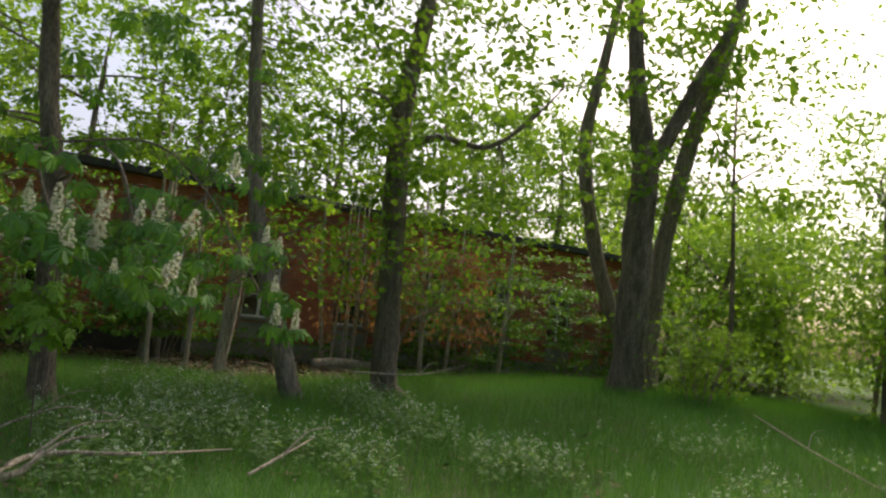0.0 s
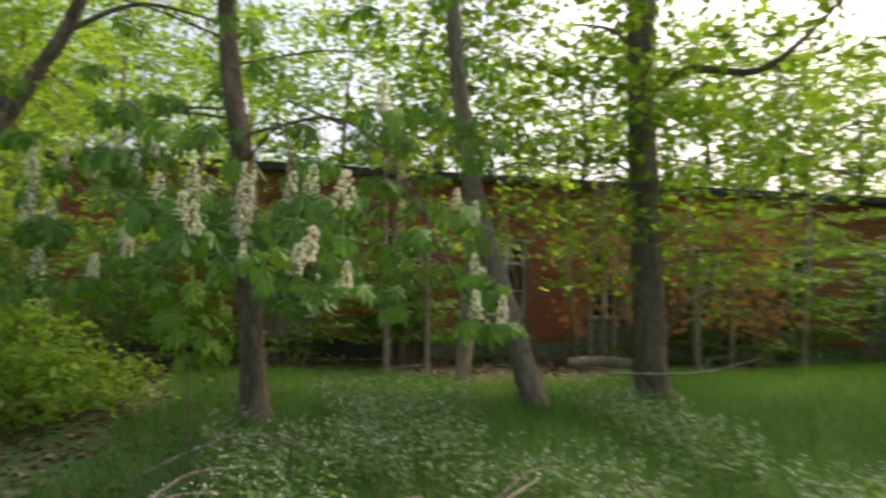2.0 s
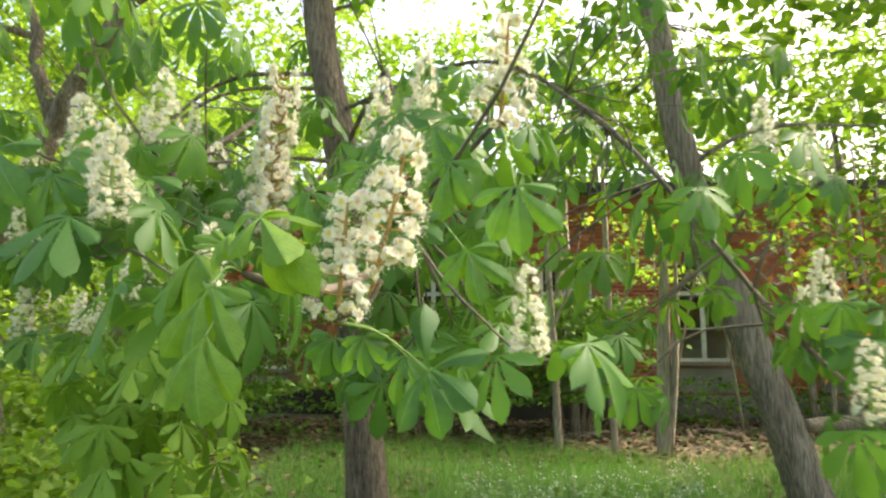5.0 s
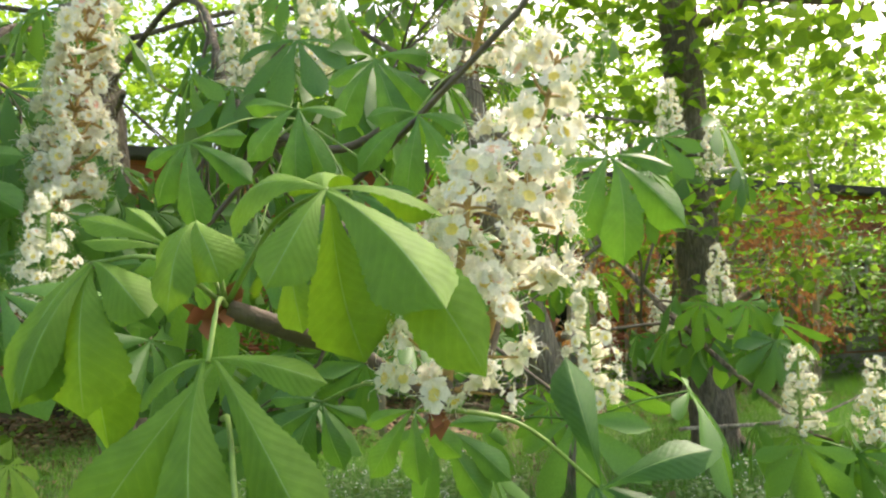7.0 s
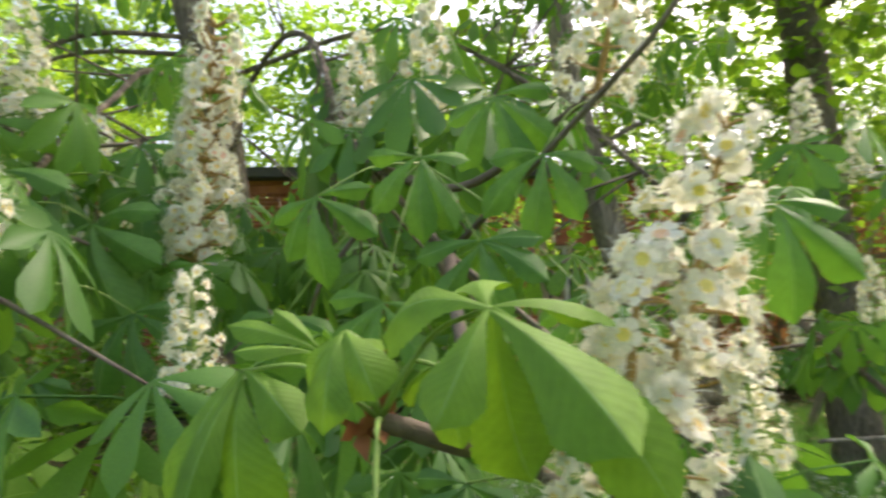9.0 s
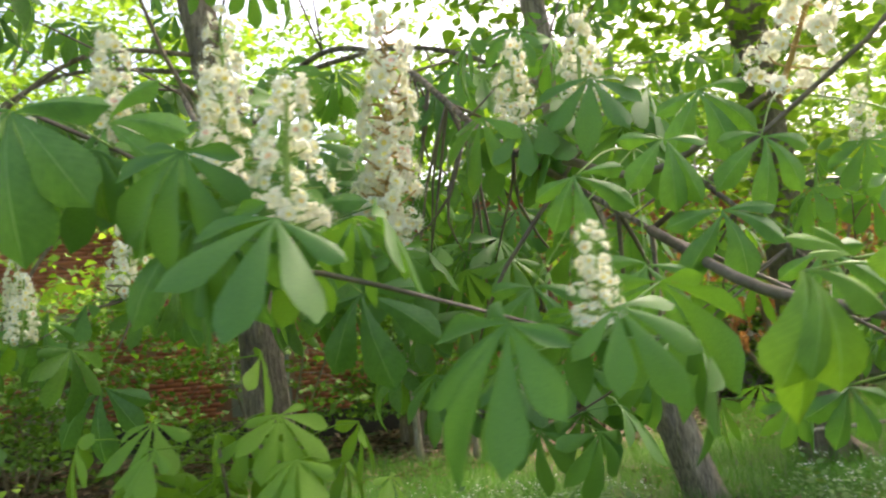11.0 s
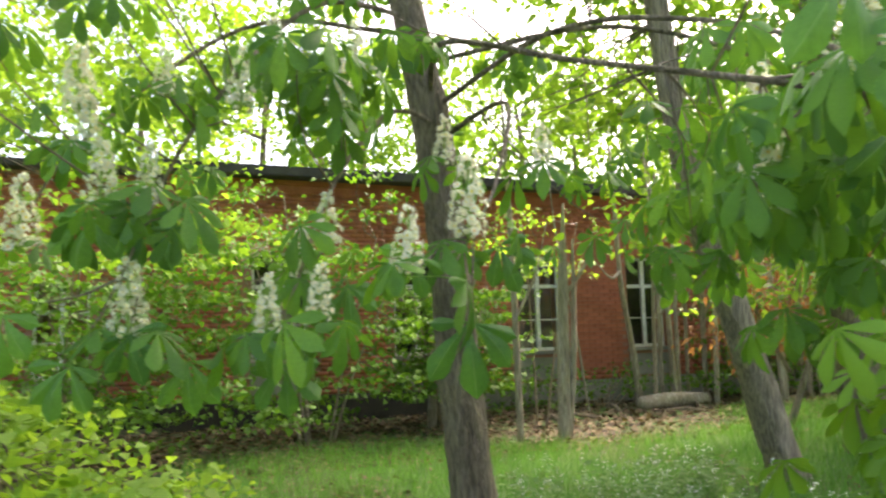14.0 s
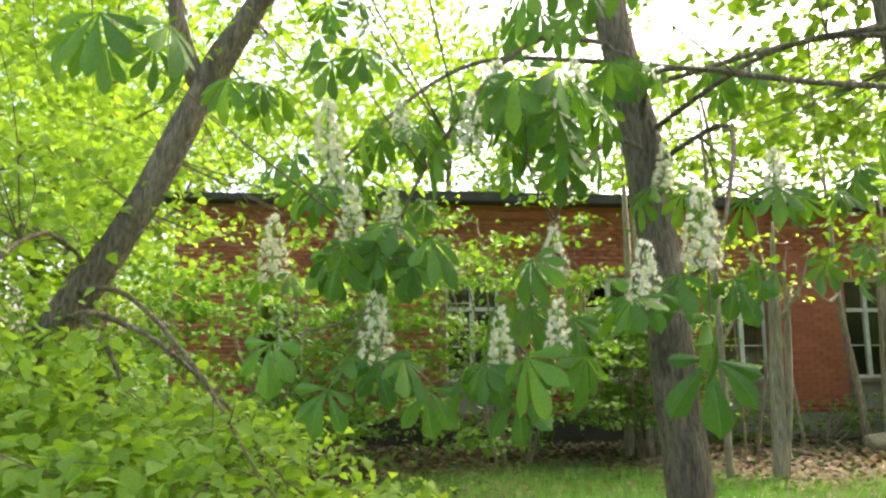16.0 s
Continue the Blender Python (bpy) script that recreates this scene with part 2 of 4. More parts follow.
def scatter(name, template, places, rots, sizes, material, parent=None, label=""):
    """One mesh of many copies of a template (verts, faces), each placed, turned and sized."""
    tv, tf = np.array(template[0], float), template[1]
    n, k = len(places), len(tv)
    v = np.einsum("nij,kj->nki", rots, tv) * np.asarray(sizes)[:, None, None] + np.asarray(places)[:, None, :]
    me = bpy.data.meshes.new(name)
    me.vertices.add(n * k)
    me.vertices.foreach_set("co", v.astype(np.float32).ravel())
    lens = np.array([len(f) for f in tf])
    flat = np.concatenate([np.array(f) for f in tf])
    loops = (flat[None, :] + (np.arange(n) * k)[:, None]).ravel()
    me.loops.add(len(loops))
    me.loops.foreach_set("vertex_index", loops.astype(np.int32))
    me.polygons.add(n * len(tf))
    starts = np.concatenate([[0], np.cumsum(lens)[:-1]])
    me.polygons.foreach_set("loop_start", (starts[None, :] + (np.arange(n) * len(flat))[:, None]).ravel().astype(np.int32))
    me.update(calc_edges=True)
    me.validate()
    me.materials.append(material)
    ob = new(name, me)
    if parent is not None:
        ob.parent = parent
    if label:
        ob["label"] = label
    return ob


def unit(n):
    d = rng.normal(size=(n, 3))
    return d / np.linalg.norm(d, axis=1, keepdims=True)


# leaf templates: y along the leaf, length 1, folded along the midrib and drooping
def simple_leaf(width=0.7, droop=0.15):
    """An ovate leaf with a drawn-out tip."""
    v = [(0, 0, 0), (0, 0.35, 0.02), (0, 0.7, -droop * 0.4), (0, 1, -droop)]
    v += [(-width * 0.33, 0.08, 0.05), (-width * 0.5, 0.33, 0.08), (-width * 0.27, 0.7, -droop * 0.25)]
    v += [(width * 0.33, 0.08, 0.05), (width * 0.5, 0.33, 0.08), (width * 0.27, 0.7, -droop * 0.25)]
    f = [[0, 1, 5, 4], [1, 2, 6, 5], [2, 3, 6], [0, 7, 8, 1], [1, 8, 9, 2], [2, 9, 3]]
    return v, f


LINDEN = simple_leaf(0.84, 0.2)
FAR_LEAF = ([(0, 0, 0), (-0.34, 0.45, 0.06), (0, 1, -0.1), (0.34, 0.45, 0.06)], [[0, 1, 2, 3]])
BLADE = ([(-0.012, 0, 0), (0.012, 0, 0), (0.008, 0.5, 0.05), (-0.008, 0.5, 0.05), (0, 1, 0.22)], [[0, 1, 2, 3], [3, 2, 4]])


def leaf_sprays(name, centers, per, radius, size, template, material, parent, label="", flat=0.5, droop=0.3):
    """Leaves in loose sprays round the given centres: flat layers, tips hanging a little."""
    centers = np.asarray(centers, float)
    n = len(centers) * per
    off = rng.normal(size=(n, 3)) * radius
    off[:, 2] *= flat
    places = np.repeat(centers, per, axis=0) + off
    dirs = rng.normal(size=(n, 3))
    dirs[:, 2] = dirs[:, 2] * 0.4 - droop
    ups = np.array([0, 0, 1.0]) + rng.normal(size=(n, 3)) * 0.45
    sizes = size * rng.uniform(0.55, 1.2, n)
    return scatter(name, template, places, frames_for(dirs, ups), sizes, material, parent, label)



# ---- ground ----
def ground_height(x, y):
    mound = 0.3 * math.exp(-((x - 14) ** 2 + (y - 5.5) ** 2) / 22)
    return mound + 0.05 * noise.noise(Vector((x * 0.25, y * 0.25, 3.1))) + 0.02 * noise.noise(Vector((x * 1.1, y * 1.1, 8.0)))


def build_ground():
    xs = np.concatenate([np.linspace(-400, -14, 12), np.linspace(-12, 26, 110), np.linspace(28, 400, 12)])
    ys = np.concatenate([np.linspace(-400, -10, 10), np.linspace(-8, 16, 80), np.linspace(18, 400, 12)])
    v = [(x, y, ground_height(x, y)) for y in ys for x in xs]
    w = len(xs)
    f = [[j * w + i, j * w + i + 1, (j + 1) * w + i + 1, (j + 1) * w + i] for j in range(len(ys) - 1) for i in range(w - 1)]
    ob = mesh_object("ground", v, f, SOIL, smooth=True)
    tagged(ob, "dark woodland soil with moss and old leaves", "ground", kind="structure")


build_ground()


def grass_patch(count, x0, x1, y0, y1, height, keep, name="grass"):
    p = np.stack([rng.uniform(x0, x1, count), rng.uniform(y0, y1, count)], 1)
    p = np.array([q for q in p if keep(q[0], q[1])])
    places = np.array([(x, y, ground_height(x, y) - 0.01) for x, y in p])
    dirs = rng.normal(size=(len(p), 3)) * 0.35
    dirs[:, 2] = 1.0
    ups = unit(len(p))
    ob = scatter(name, BLADE, places, frames_for(dirs, ups), height * rng.uniform(0.5, 1.3, len(p)), GRASS)
    return tagged(ob, "fresh green grass growing knee-high under the trees", "grass", kind="stuff")


def lush(x, y):
    edge = noise.noise(Vector((x * 0.5, y * 0.5, 0.7)))
    return y < 8.9 - 0.22 * min(max(x - 1, 0), 5) + (x > 8) * 1.2 + 0.6 * edge and x > 0.6 + 0.9 * edge + max(0, (3.0 - y) * 0.15) or y > 30


# ---- the brick building ----
WALL_Y, ROOF_Z, LEFT_X, RIGHT_X = 12.0, 4.1, 0.05, 19.6
WINDOWS = [1.36 + 2.48 * i for i in range(7)]
WIN_W, WIN_Z0, WIN_Z1 = 0.95, 1.05, 2.88


def build_wall(building, name, x0, x1, y, z1, holes, thick=0.42):
    """A wall with openings through it: piers, aprons and lintels in one mesh, the mortar bed of the bricks."""
    x = x0
    for h0, h1, za, zb in holes:
        part("wall_pier", boxes([(x, h0, y, y + thick, 0, z1)]), MORTAR, building)
        part("wall_apron", boxes([(h0, h1, y, y + thick, 0, za)]), MORTAR, building)
        part("wall_lintel", boxes([(h0, h1, y, y + thick, zb, z1)]), MORTAR, building)
        x = h1
    part("wall_pier", boxes([(x, x1, y, y + thick, 0, z1)]), MORTAR, building)


def brick_box(lx, ly, lz):
    v = [(-lx, -ly, -lz), (lx, -ly, -lz), (lx, -ly, lz), (-lx, -ly, lz), (-lx, ly, -lz), (lx, ly, -lz), (lx, ly, lz), (-lx, ly, lz)]
    return v, [[0, 1, 2, 3], [1, 5, 6, 2], [4, 0, 3, 7], [3, 2, 6, 7], [0, 4, 5, 1]]


def lay_bricks(building, x0, x1, y, z0, z1, holes):
    """Running courses of bricks, skipping the openings: the nearest as pieces of their own."""
    whole, rest, sizes = [], [], []
    course, length = 0.077, 0.26
    for c in range(int((z1 - z0) / course)):
        z = z0 + (c + 0.5) * course
        n = int((x1 - x0) / length) + 2
        for i in range(n):
            x = x0 + (i - (0.5 if c % 2 else 0.0)) * length + length / 2
            if x - 0.12 < x0 or x + 0.12 > x1 or any(h0 - 0.1 < x < h1 + 0.1 and za - 0.07 < z < zb + 0.02 for h0, h1, za, zb in holes):
                continue
            jig = rng.normal() * 0.0015
            (whole if 7.4 < x < 8.9 and 0.6 < z < 3.4 and len(whole) < 300 else rest).append((x, y - 0.004 + jig, z))
    eye = np.tile(np.eye(3), (len(rest), 1, 1))
    ob = scatter("brickwork", brick_box(0.124, 0.012, 0.0335), rest, eye, np.ones(len(rest)), BRICK, building)
    ob["kind"] = "stuff"
    v, f = brick_box(0.124, 0.012, 0.0335)
    me = bpy.data.meshes.new("brick")
    me.from_pydata(v, [], f)
    me.materials.append(BRICK)
    for p in whole:
        b = new("brick", me)
        b.parent, b.location = building, p


def build_window(building, x0, x1, y, z0, z1, broken=False):
    win = new("window")
    win.parent = building
    fr, d = 0.055, 0.05
    ya, yb = y + 0.12, y + 0.12 + d
    xm, zt = (x0 + x1) / 2, z0 + (z1 - z0) * 0.68
    part("frame", boxes([(x0, x0 + fr, ya, yb, z0, z1), (x1 - fr, x1, ya, yb, z0, z1), (x0 + fr, x1 - fr, ya, yb, z1 - fr, z1),
                         (x0 + fr, x1 - fr, ya, yb, z0, z0 + fr), (xm - 0.04, xm + 0.04, ya - 0.012, yb, z0 + fr, z1 - fr),
                         (x0 + fr, xm - 0.04, ya, yb, zt - 0.035, zt + 0.035), (xm + 0.04, x1 - fr, ya, yb, zt - 0.035, zt + 0.035),
                         (x0 + fr, xm - 0.04, ya + 0.01, yb, z0 + 0.58, z0 + 0.605), (xm + 0.04, x1 - fr, ya + 0.01, yb, z0 + 0.58, z0 + 0.605)]),
         WHITE_PAINT, win, "flaking white painted wooden frame")
    for a, b in ((x0 + fr, xm - 0.04), (xm + 0.04, x1 - fr)):
        for c, e in ((z0 + fr, z0 + 0.58), (z0 + 0.605, zt - 0.035), (zt + 0.035, z1 - fr)):
            if broken and rng.random() < 0.4:
                continue
            p = part("pane", boxes([(a + 0.001, b - 0.001, ya + 0.022, ya + 0.027, c + 0.001, e - 0.001)]), GLASS, win)
            p.visible_shadow = False
    part("sill", boxes([(x0 - 0.06, x1 + 0.06, y - 0.06, y + 0.12, z0 - 0.07, z0 - 0.002)], 0.008), CONCRETE, win, "worn grey stone sill")
    part("apron", boxes([(x0 - 0.02, x1 + 0.02, y - 0.022, y + 0.01, 0.5, z0 - 0.13)], 0.006), CONCRETE, win, "pale cement patch under the sill")
    # a shallow brick arch over the opening
    v, f = brick_box(0.035, 0.014, 0.11)
    n = 13
    me = bpy.data.meshes.new("brick")
    me.from_pydata(v, [], f)
    me.materials.append(BRICK)
    for i in range(n):
        u = (i - (n - 1) / 2) / (n / 2)
        b = new("brick", me)
        b.parent = win
        b.matrix_basis = Matrix.Translation((xm + u * (x1 - x0) * 0.56, y - 0.006, z1 + 0.14 - 0.05 * u * u)) @ Matrix.Rotation(u * 0.28, 4, "Y")


def build_building():
    building = new("brick_building")
    tagged(building, "long derelict single-storey red brick building with flat black roof edge", "building")
    holes = [(x, x + WIN_W, WIN_Z0, WIN_Z1) for x in WINDOWS]
    build_wall(building, "wall", LEFT_X, RIGHT_X, WALL_Y, ROOF_Z, holes)
    lay_bricks(building, LEFT_X, RIGHT_X, WALL_Y, 0.46, ROOF_Z, [(a - 0.04, b + 0.04, c - 0.55, d + 0.2) for a, b, c, d in holes])
    left = [(-2.0, -1.15, 0.85, 2.45)]
    build_wall(building, "wall", -3.5, LEFT_X - 0.002, WALL_Y + 1.0, ROOF_Z + 0.2, left)
    lay_bricks(building, -3.5, LEFT_X - 0.004, WALL_Y + 1.0, 0.46, ROOF_Z + 0.2, [(-2.04, -1.11, 0.4, 2.65)])
    build_window(building, -2.0, -1.15, WALL_Y + 1.0, 0.85, 2.45)
    for side in ((LEFT_X + 0.002, LEFT_X + 0.42, WALL_Y + 0.424, WALL_Y + 9, 0, ROOF_Z), (-3.498, -3.1, WALL_Y + 1.424, WALL_Y + 9, 0, ROOF_Z + 0.2),
                        (-3.5, RIGHT_X, WALL_Y + 9.002, WALL_Y + 9.4, 0, ROOF_Z), (RIGHT_X - 0.42, RIGHT_X - 0.002, WALL_Y + 0.424, WALL_Y + 9, 0, ROOF_Z)):
        part("side_wall", boxes([side]), MORTAR, building)
    # floor and an added backing sheet, coloured as dark as an unlit room
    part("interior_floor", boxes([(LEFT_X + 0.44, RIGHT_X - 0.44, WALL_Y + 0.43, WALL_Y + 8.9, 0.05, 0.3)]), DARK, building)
    part("interior_backing", boxes([(LEFT_X + 0.44, RIGHT_X - 0.44, WALL_Y + 4.0, WALL_Y + 4.1, 0.31, ROOF_Z - 0.01)]), DARK, building)
    for i, x in enumerate(WINDOWS):
        build_window(building, x, x + WIN_W, WALL_Y, WIN_Z0, WIN_Z1, broken=i in (1, 4, 6))
    part("plinth", boxes([(5.0, RIGHT_X + 0.03, WALL_Y - 0.05, WALL_Y - 0.001, -0.1, 0.45)], 0.012), CONCRETE, building, "grey cement plinth with stains")
    # left of x = 5 the plinth is near-black instead of grey
    part("plinth", boxes([(LEFT_X - 0.03, 4.998, WALL_Y - 0.05, WALL_Y - 0.001, -0.1, 0.45)], 0.012), PLINTH_BLACK, building, "near-black plinth")
    part("plinth", boxes([(-3.53, LEFT_X - 0.04, WALL_Y + 0.95, WALL_Y + 0.999, -0.1, 0.45)], 0.012), PLINTH_BLACK, building, "near-black plinth")
    part("roof", boxes([(LEFT_X - 0.3, RIGHT_X + 0.3, WALL_Y - 0.38, WALL_Y + 9.7, ROOF_Z + 0.02, ROOF_Z + 0.2)], 0.02), ROOFING, building, "black felted roof slab with an overhanging edge")
    part("roof", boxes([(-3.75, LEFT_X - 0.31, WALL_Y + 0.7, WALL_Y + 9.6, ROOF_Z + 0.21, ROOF_Z + 0.34)], 0.02), ROOFING, building)
    part("cornice", boxes([(LEFT_X - 0.03, RIGHT_X, WALL_Y - 0.05, WALL_Y - 0.018, ROOF_Z - 0.2, ROOF_Z - 0.06), (LEFT_X - 0.05, RIGHT_X, WALL_Y - 0.08, WALL_Y - 0.018, ROOF_Z - 0.058, ROOF_Z + 0.018)]), BRICK, building)


build_building()



# ---- trees ----
def tree(name, label, trunk_points, radii, limbs, bark, sides=18, flare=0.5):
    t = new(name)
    tagged(t, label, "tree")
    v, f = tube(trunk_points, radii, sides + 8, 0.17, max(60, 22 * len(trunk_points)), flare)
    mesh_object("trunk", v, f, bark, t, smooth=True)
    for pts, r in limbs:
        v, f = tube(pts, r, 8, 0.12, 6 * len(pts))
        mesh_object("limb", v, f, bark, t, smooth=True)
    return t


def twigs_to(t, start_points, ends, r=0.012, sag=0.1):
    """Thin twigs from the nearest of the start points to each end, one mesh."""
    starts = np.asarray(start_points, float)
    tubes = []
    for e in np.asarray(ends, float):
        s = starts[np.argmin(np.linalg.norm(starts - e, axis=1))]
        m = (s + e) / 2 + rng.normal(size=3) * sag
        tubes.append(tube([s, m, e], [r, r * 0.7, r * 0.3], 4, 0, 6))
    v, f = joined(tubes)
    ob = mesh_object("branchwork", v, f, TWIG, t, smooth=True)
    ob["kind"] = "stuff"
    return ob


def along(points, n):
    return smooth_path(points, n)


def crown(t, starts, centers, per, radius, size, template, material, label="", flat=0.5, droop=0.3, twig=0.006, every=1):
    ob = leaf_sprays("foliage", centers, per, radius, size, template, material, t, label, flat, droop)
    ob["kind"] = "stuff"
    if twig:
        twigs_to(t, starts, centers[::every], twig)


def box_points(n, x0, x1, y0, y1, z0, z1):
    return np.stack([rng.uniform(x0, x1, n), rng.uniform(y0, y1, n), rng.uniform(z0, z1, n)], 1)


CHESTNUT_TRUNK = [(2.0, 4.06, -0.1), (1.94, 4.06, 0.3), (1.85, 4.06, 1.2), (1.74, 4.07, 2.6), (1.5, 4.08, 4.0), (1.3, 4.2, 6.0), (1.2, 4.3, 9.0)]
chestnut = tree("horse_chestnut_tree", "flowering horse chestnut with low hanging branches and white candles",
                CHESTNUT_TRUNK, [0.165, 0.14, 0.128, 0.122, 0.112, 0.09, 0.04], [], BARK)

LINDEN_TRUNK = [(-3.1, 5.25, -0.1), (-2.3, 5.2, 1.5), (-1.66, 5.2, 2.6), (-1.17, 5.2, 3.7), (-0.62, 5.2, 4.75), (-0.2, 5.25, 6.4), (-0.1, 5.3, 8.8)]
LINDEN_LIMBS = [([(-1.3, 5.2, 3.58), (-1.46, 5.15, 4.1), (-1.55, 5.15, 4.6), (-2.3, 5.0, 5.7)], [0.075, 0.06, 0.05, 0.025]),
                ([(-1.5, 5.15, 4.35), (-2.2, 4.9, 4.5), (-3.0, 4.6, 4.4)], [0.04, 0.03, 0.012]),
                ([(-2.1, 5.15, 2.0), (-1.6, 4.8, 1.95), (-1.0, 4.2, 1.5), (-0.5, 3.7, 0.9)], [0.024, 0.019, 0.014, 0.007]),
                ([(-2.0, 5.15, 2.2), (-2.0, 4.5, 2.3), (-1.9, 3.6, 1.9), (-1.7, 2.9, 1.3)], [0.024, 0.018, 0.013, 0.007]),
                ([(-2.6, 5.2, 1.2), (-2.7, 4.6, 1.4), (-2.5, 3.6, 1.0)], [0.04, 0.03, 0.01]),
                ([(-0.7, 5.2, 4.6), (0.2, 5.1, 5.0), (1.2, 4.9, 4.8)], [0.04, 0.028, 0.01]),
                ([(-2.35, 5.2, 1.62), (-1.77, 4.53, 1.8), (-1.45, 4.51, 1.72), (-1.14, 4.51, 1.51), (-0.79, 4.52, 1.16), (-0.61, 4.55, 0.85)], [0.024, 0.022, 0.018, 0.015, 0.012, 0.007]),
                ([(-1.73, 4.48, 1.78), (-1.57, 4.49, 1.58), (-1.48, 4.51, 1.37)], [0.02, 0.016, 0.01])]
linden = tree("linden_tree", "leaning grey linden with bright young leaves hanging low", LINDEN_TRUNK, [0.17, 0.125, 0.115, 0.1, 0.085, 0.06, 0.03], LINDEN_LIMBS, BARK)
starts = np.vstack([along(p, 14) for p, _ in LINDEN_LIMBS] + [along(LINDEN_TRUNK[2:], 12)])
low = box_points(400, -3.2, 0.45, 2.7, 5.4, 0.1, 1.9)
low = low[(low[:, 2] < 1.62 - 0.6 * (low[:, 0] + 1.6).clip(0)) & (low[:, 1] > 2.6 + 0.5 * (low[:, 0] + 1.2).clip(0))]
crown(linden, starts, low, 56, 0.25, 0.092, LINDEN, LEAF_LINDEN, flat=0.25, droop=0.25, twig=0.004, every=2)
crown(linden, starts, box_points(75, -4.2, 0.7, 6.2, 9.0, 2.2, 4.3), 40, 0.28, 0.1, LINDEN, LEAF_LINDEN, flat=0.25, every=2)
crown(linden, starts, box_points(50, -4.2, -1.9, 3.6, 5.4, 1.4, 3.4), 55, 0.26, 0.078, LINDEN, LEAF_LINDEN, flat=0.4)
crown(linden, starts, box_points(330, -6.5, 1.4, 5.0, 9.0, 3.2, 9.0), 56, 0.28, 0.085, LINDEN, LEAF_LINDEN, flat=0.4, every=2)

SECOND = [(5.5, 5.0, -0.1), (5.33, 5.0, 0.35), (5.1, 5.0, 1.05), (4.85, 5.0, 1.8), (4.58, 5.0, 2.6), (4.4, 5.0, 3.5), (4.28, 5.0, 4.4), (4.1, 5.05, 6.2), (3.9, 5.1, 9.0)]
second = tree("woodland_tree", "slender leaning tree with split flaking bark", SECOND, [0.17, 0.155, 0.15, 0.14, 0.13, 0.115, 0.105, 0.09, 0.04],
              [([(4.4, 5.0, 2.9), (5.0, 4.7, 3.2), (5.7, 4.3, 3.1)], [0.025, 0.018, 0.01])], BARK_LIGHT, 18, 0.15)
THIRD = [(7.52, 5.8, -0.1), (7.44, 5.8, 0.2), (7.33, 5.8, 2.2), (7.24, 5.8, 3.9), (7.2, 5.8, 5.5), (7.46, 5.85, 7.2), (7.7, 5.9, 10)]
THIRD_LIMB = [(7.25, 5.8, 4.6), (7.75, 5.3, 4.85), (8.5, 4.8, 4.75), (9.1, 4.4, 5.3), (9.6, 4.1, 6.0)]
third = tree("woodland_tree", "straight dark tree trunk with a long bare side limb", THIRD, [0.3, 0.24, 0.215, 0.2, 0.19, 0.16, 0.08],
             [(THIRD_LIMB, [0.075, 0.06, 0.05, 0.035, 0.015]), ([(7.25, 5.75, 5.0), (6.6, 5.3, 5.3), (5.8, 4.9, 5.2)], [0.045, 0.03, 0.012])], BARK)
FORKED = [(13.76, 5.99, 0.01), (13.7, 5.93, 1.15), (13.53, 5.76, 3.89), (13.41, 5.64, 5.49), (12.84, 5.64, 8.22), (12.62, 5.64, 12.33)]
forked = tree("forked_tree", "large dark forked tree standing in tall grass", FORKED, [0.46, 0.37, 0.33, 0.3, 0.17, 0.09],
              [([(13.41, 5.64, 5.26), (13.93, 5.19, 6.63), (14.27, 4.85, 7.77), (14.78, 4.5, 9.13), (15.47, 4.39, 11.76)], [0.2, 0.18, 0.16, 0.12, 0.06])], BARK, 22, 0.25)
PALE = [(15.24, 6.78, -0.21), (15.12, 6.67, 1.61), (15.12, 6.44, 3.89), (15.35, 5.99, 6.63), (15.81, 5.42, 9.13), (16.38, 5.07, 12.33)]
pale = tree("woodland_tree", "pale grey twin-stemmed tree beside a forked one", PALE, [0.28, 0.24, 0.22, 0.2, 0.17, 0.09],
            [([(15.12, 6.78, 0.47), (14.1, 7.35, 2.75), (13.3, 7.58, 5.94), (13.41, 7.35, 8.22), (13.87, 7.13, 11.19)], [0.2, 0.19, 0.17, 0.14, 0.07])], BARK_LIGHT, 18, 0.25)

for t, path, n, box, leaf in ((second, SECOND, 130, (3.0, 7.2, 5.2, 9.0, 3.6, 8.5), 0.15), (third, THIRD + THIRD_LIMB, 150, (5.6, 10.4, 3.6, 8.2, 3.2, 8.8), 0.16),
                              (forked, FORKED, 120, (10.8, 16.5, 3.4, 8.2, 4.6, 12), 0.19), (pale, PALE, 60, (14.0, 18.6, 4.0, 8.6, 4.6, 12), 0.19)):
    crown(t, np.vstack([along(path, 20)]), box_points(n, *box), 27, 0.3, leaf, LINDEN, LEAF_WOOD, flat=0.32, every=1, twig=0.008)
crown(third, along(THIRD, 20), box_points(60, 5.6, 10.6, 4.8, 7.6, 1.7, 3.6), 28, 0.3, 0.12, LINDEN, LEAF_WOOD, flat=0.3)
crown(second, along(SECOND, 20), box_points(30, 4.2, 7.0, 5.4, 7.6, 2.4, 4.0), 26, 0.3, 0.12, LINDEN, LEAF_WOOD, flat=0.3)
# unseen leaf layer overhead, added to shade the ground below
for t, path, n, box in ((chestnut, CHESTNUT_TRUNK, 110, (-1.5, 5.0, -0.5, 7.5, 8.2, 11.0)), (linden, LINDEN_TRUNK, 90, (-6.5, 0.0, 0.5, 9.0, 9.0, 11.5)), (third, THIRD, 60, (4.5, 9.5, 2.0, 9.5, 9.0, 11.5))):
    crown(t, along(path, 20), box_points(n, *box), 34, 0.5, 0.24, FAR_LEAF, LEAF_MAPLE, flat=0.5, every=2, twig=0.02)


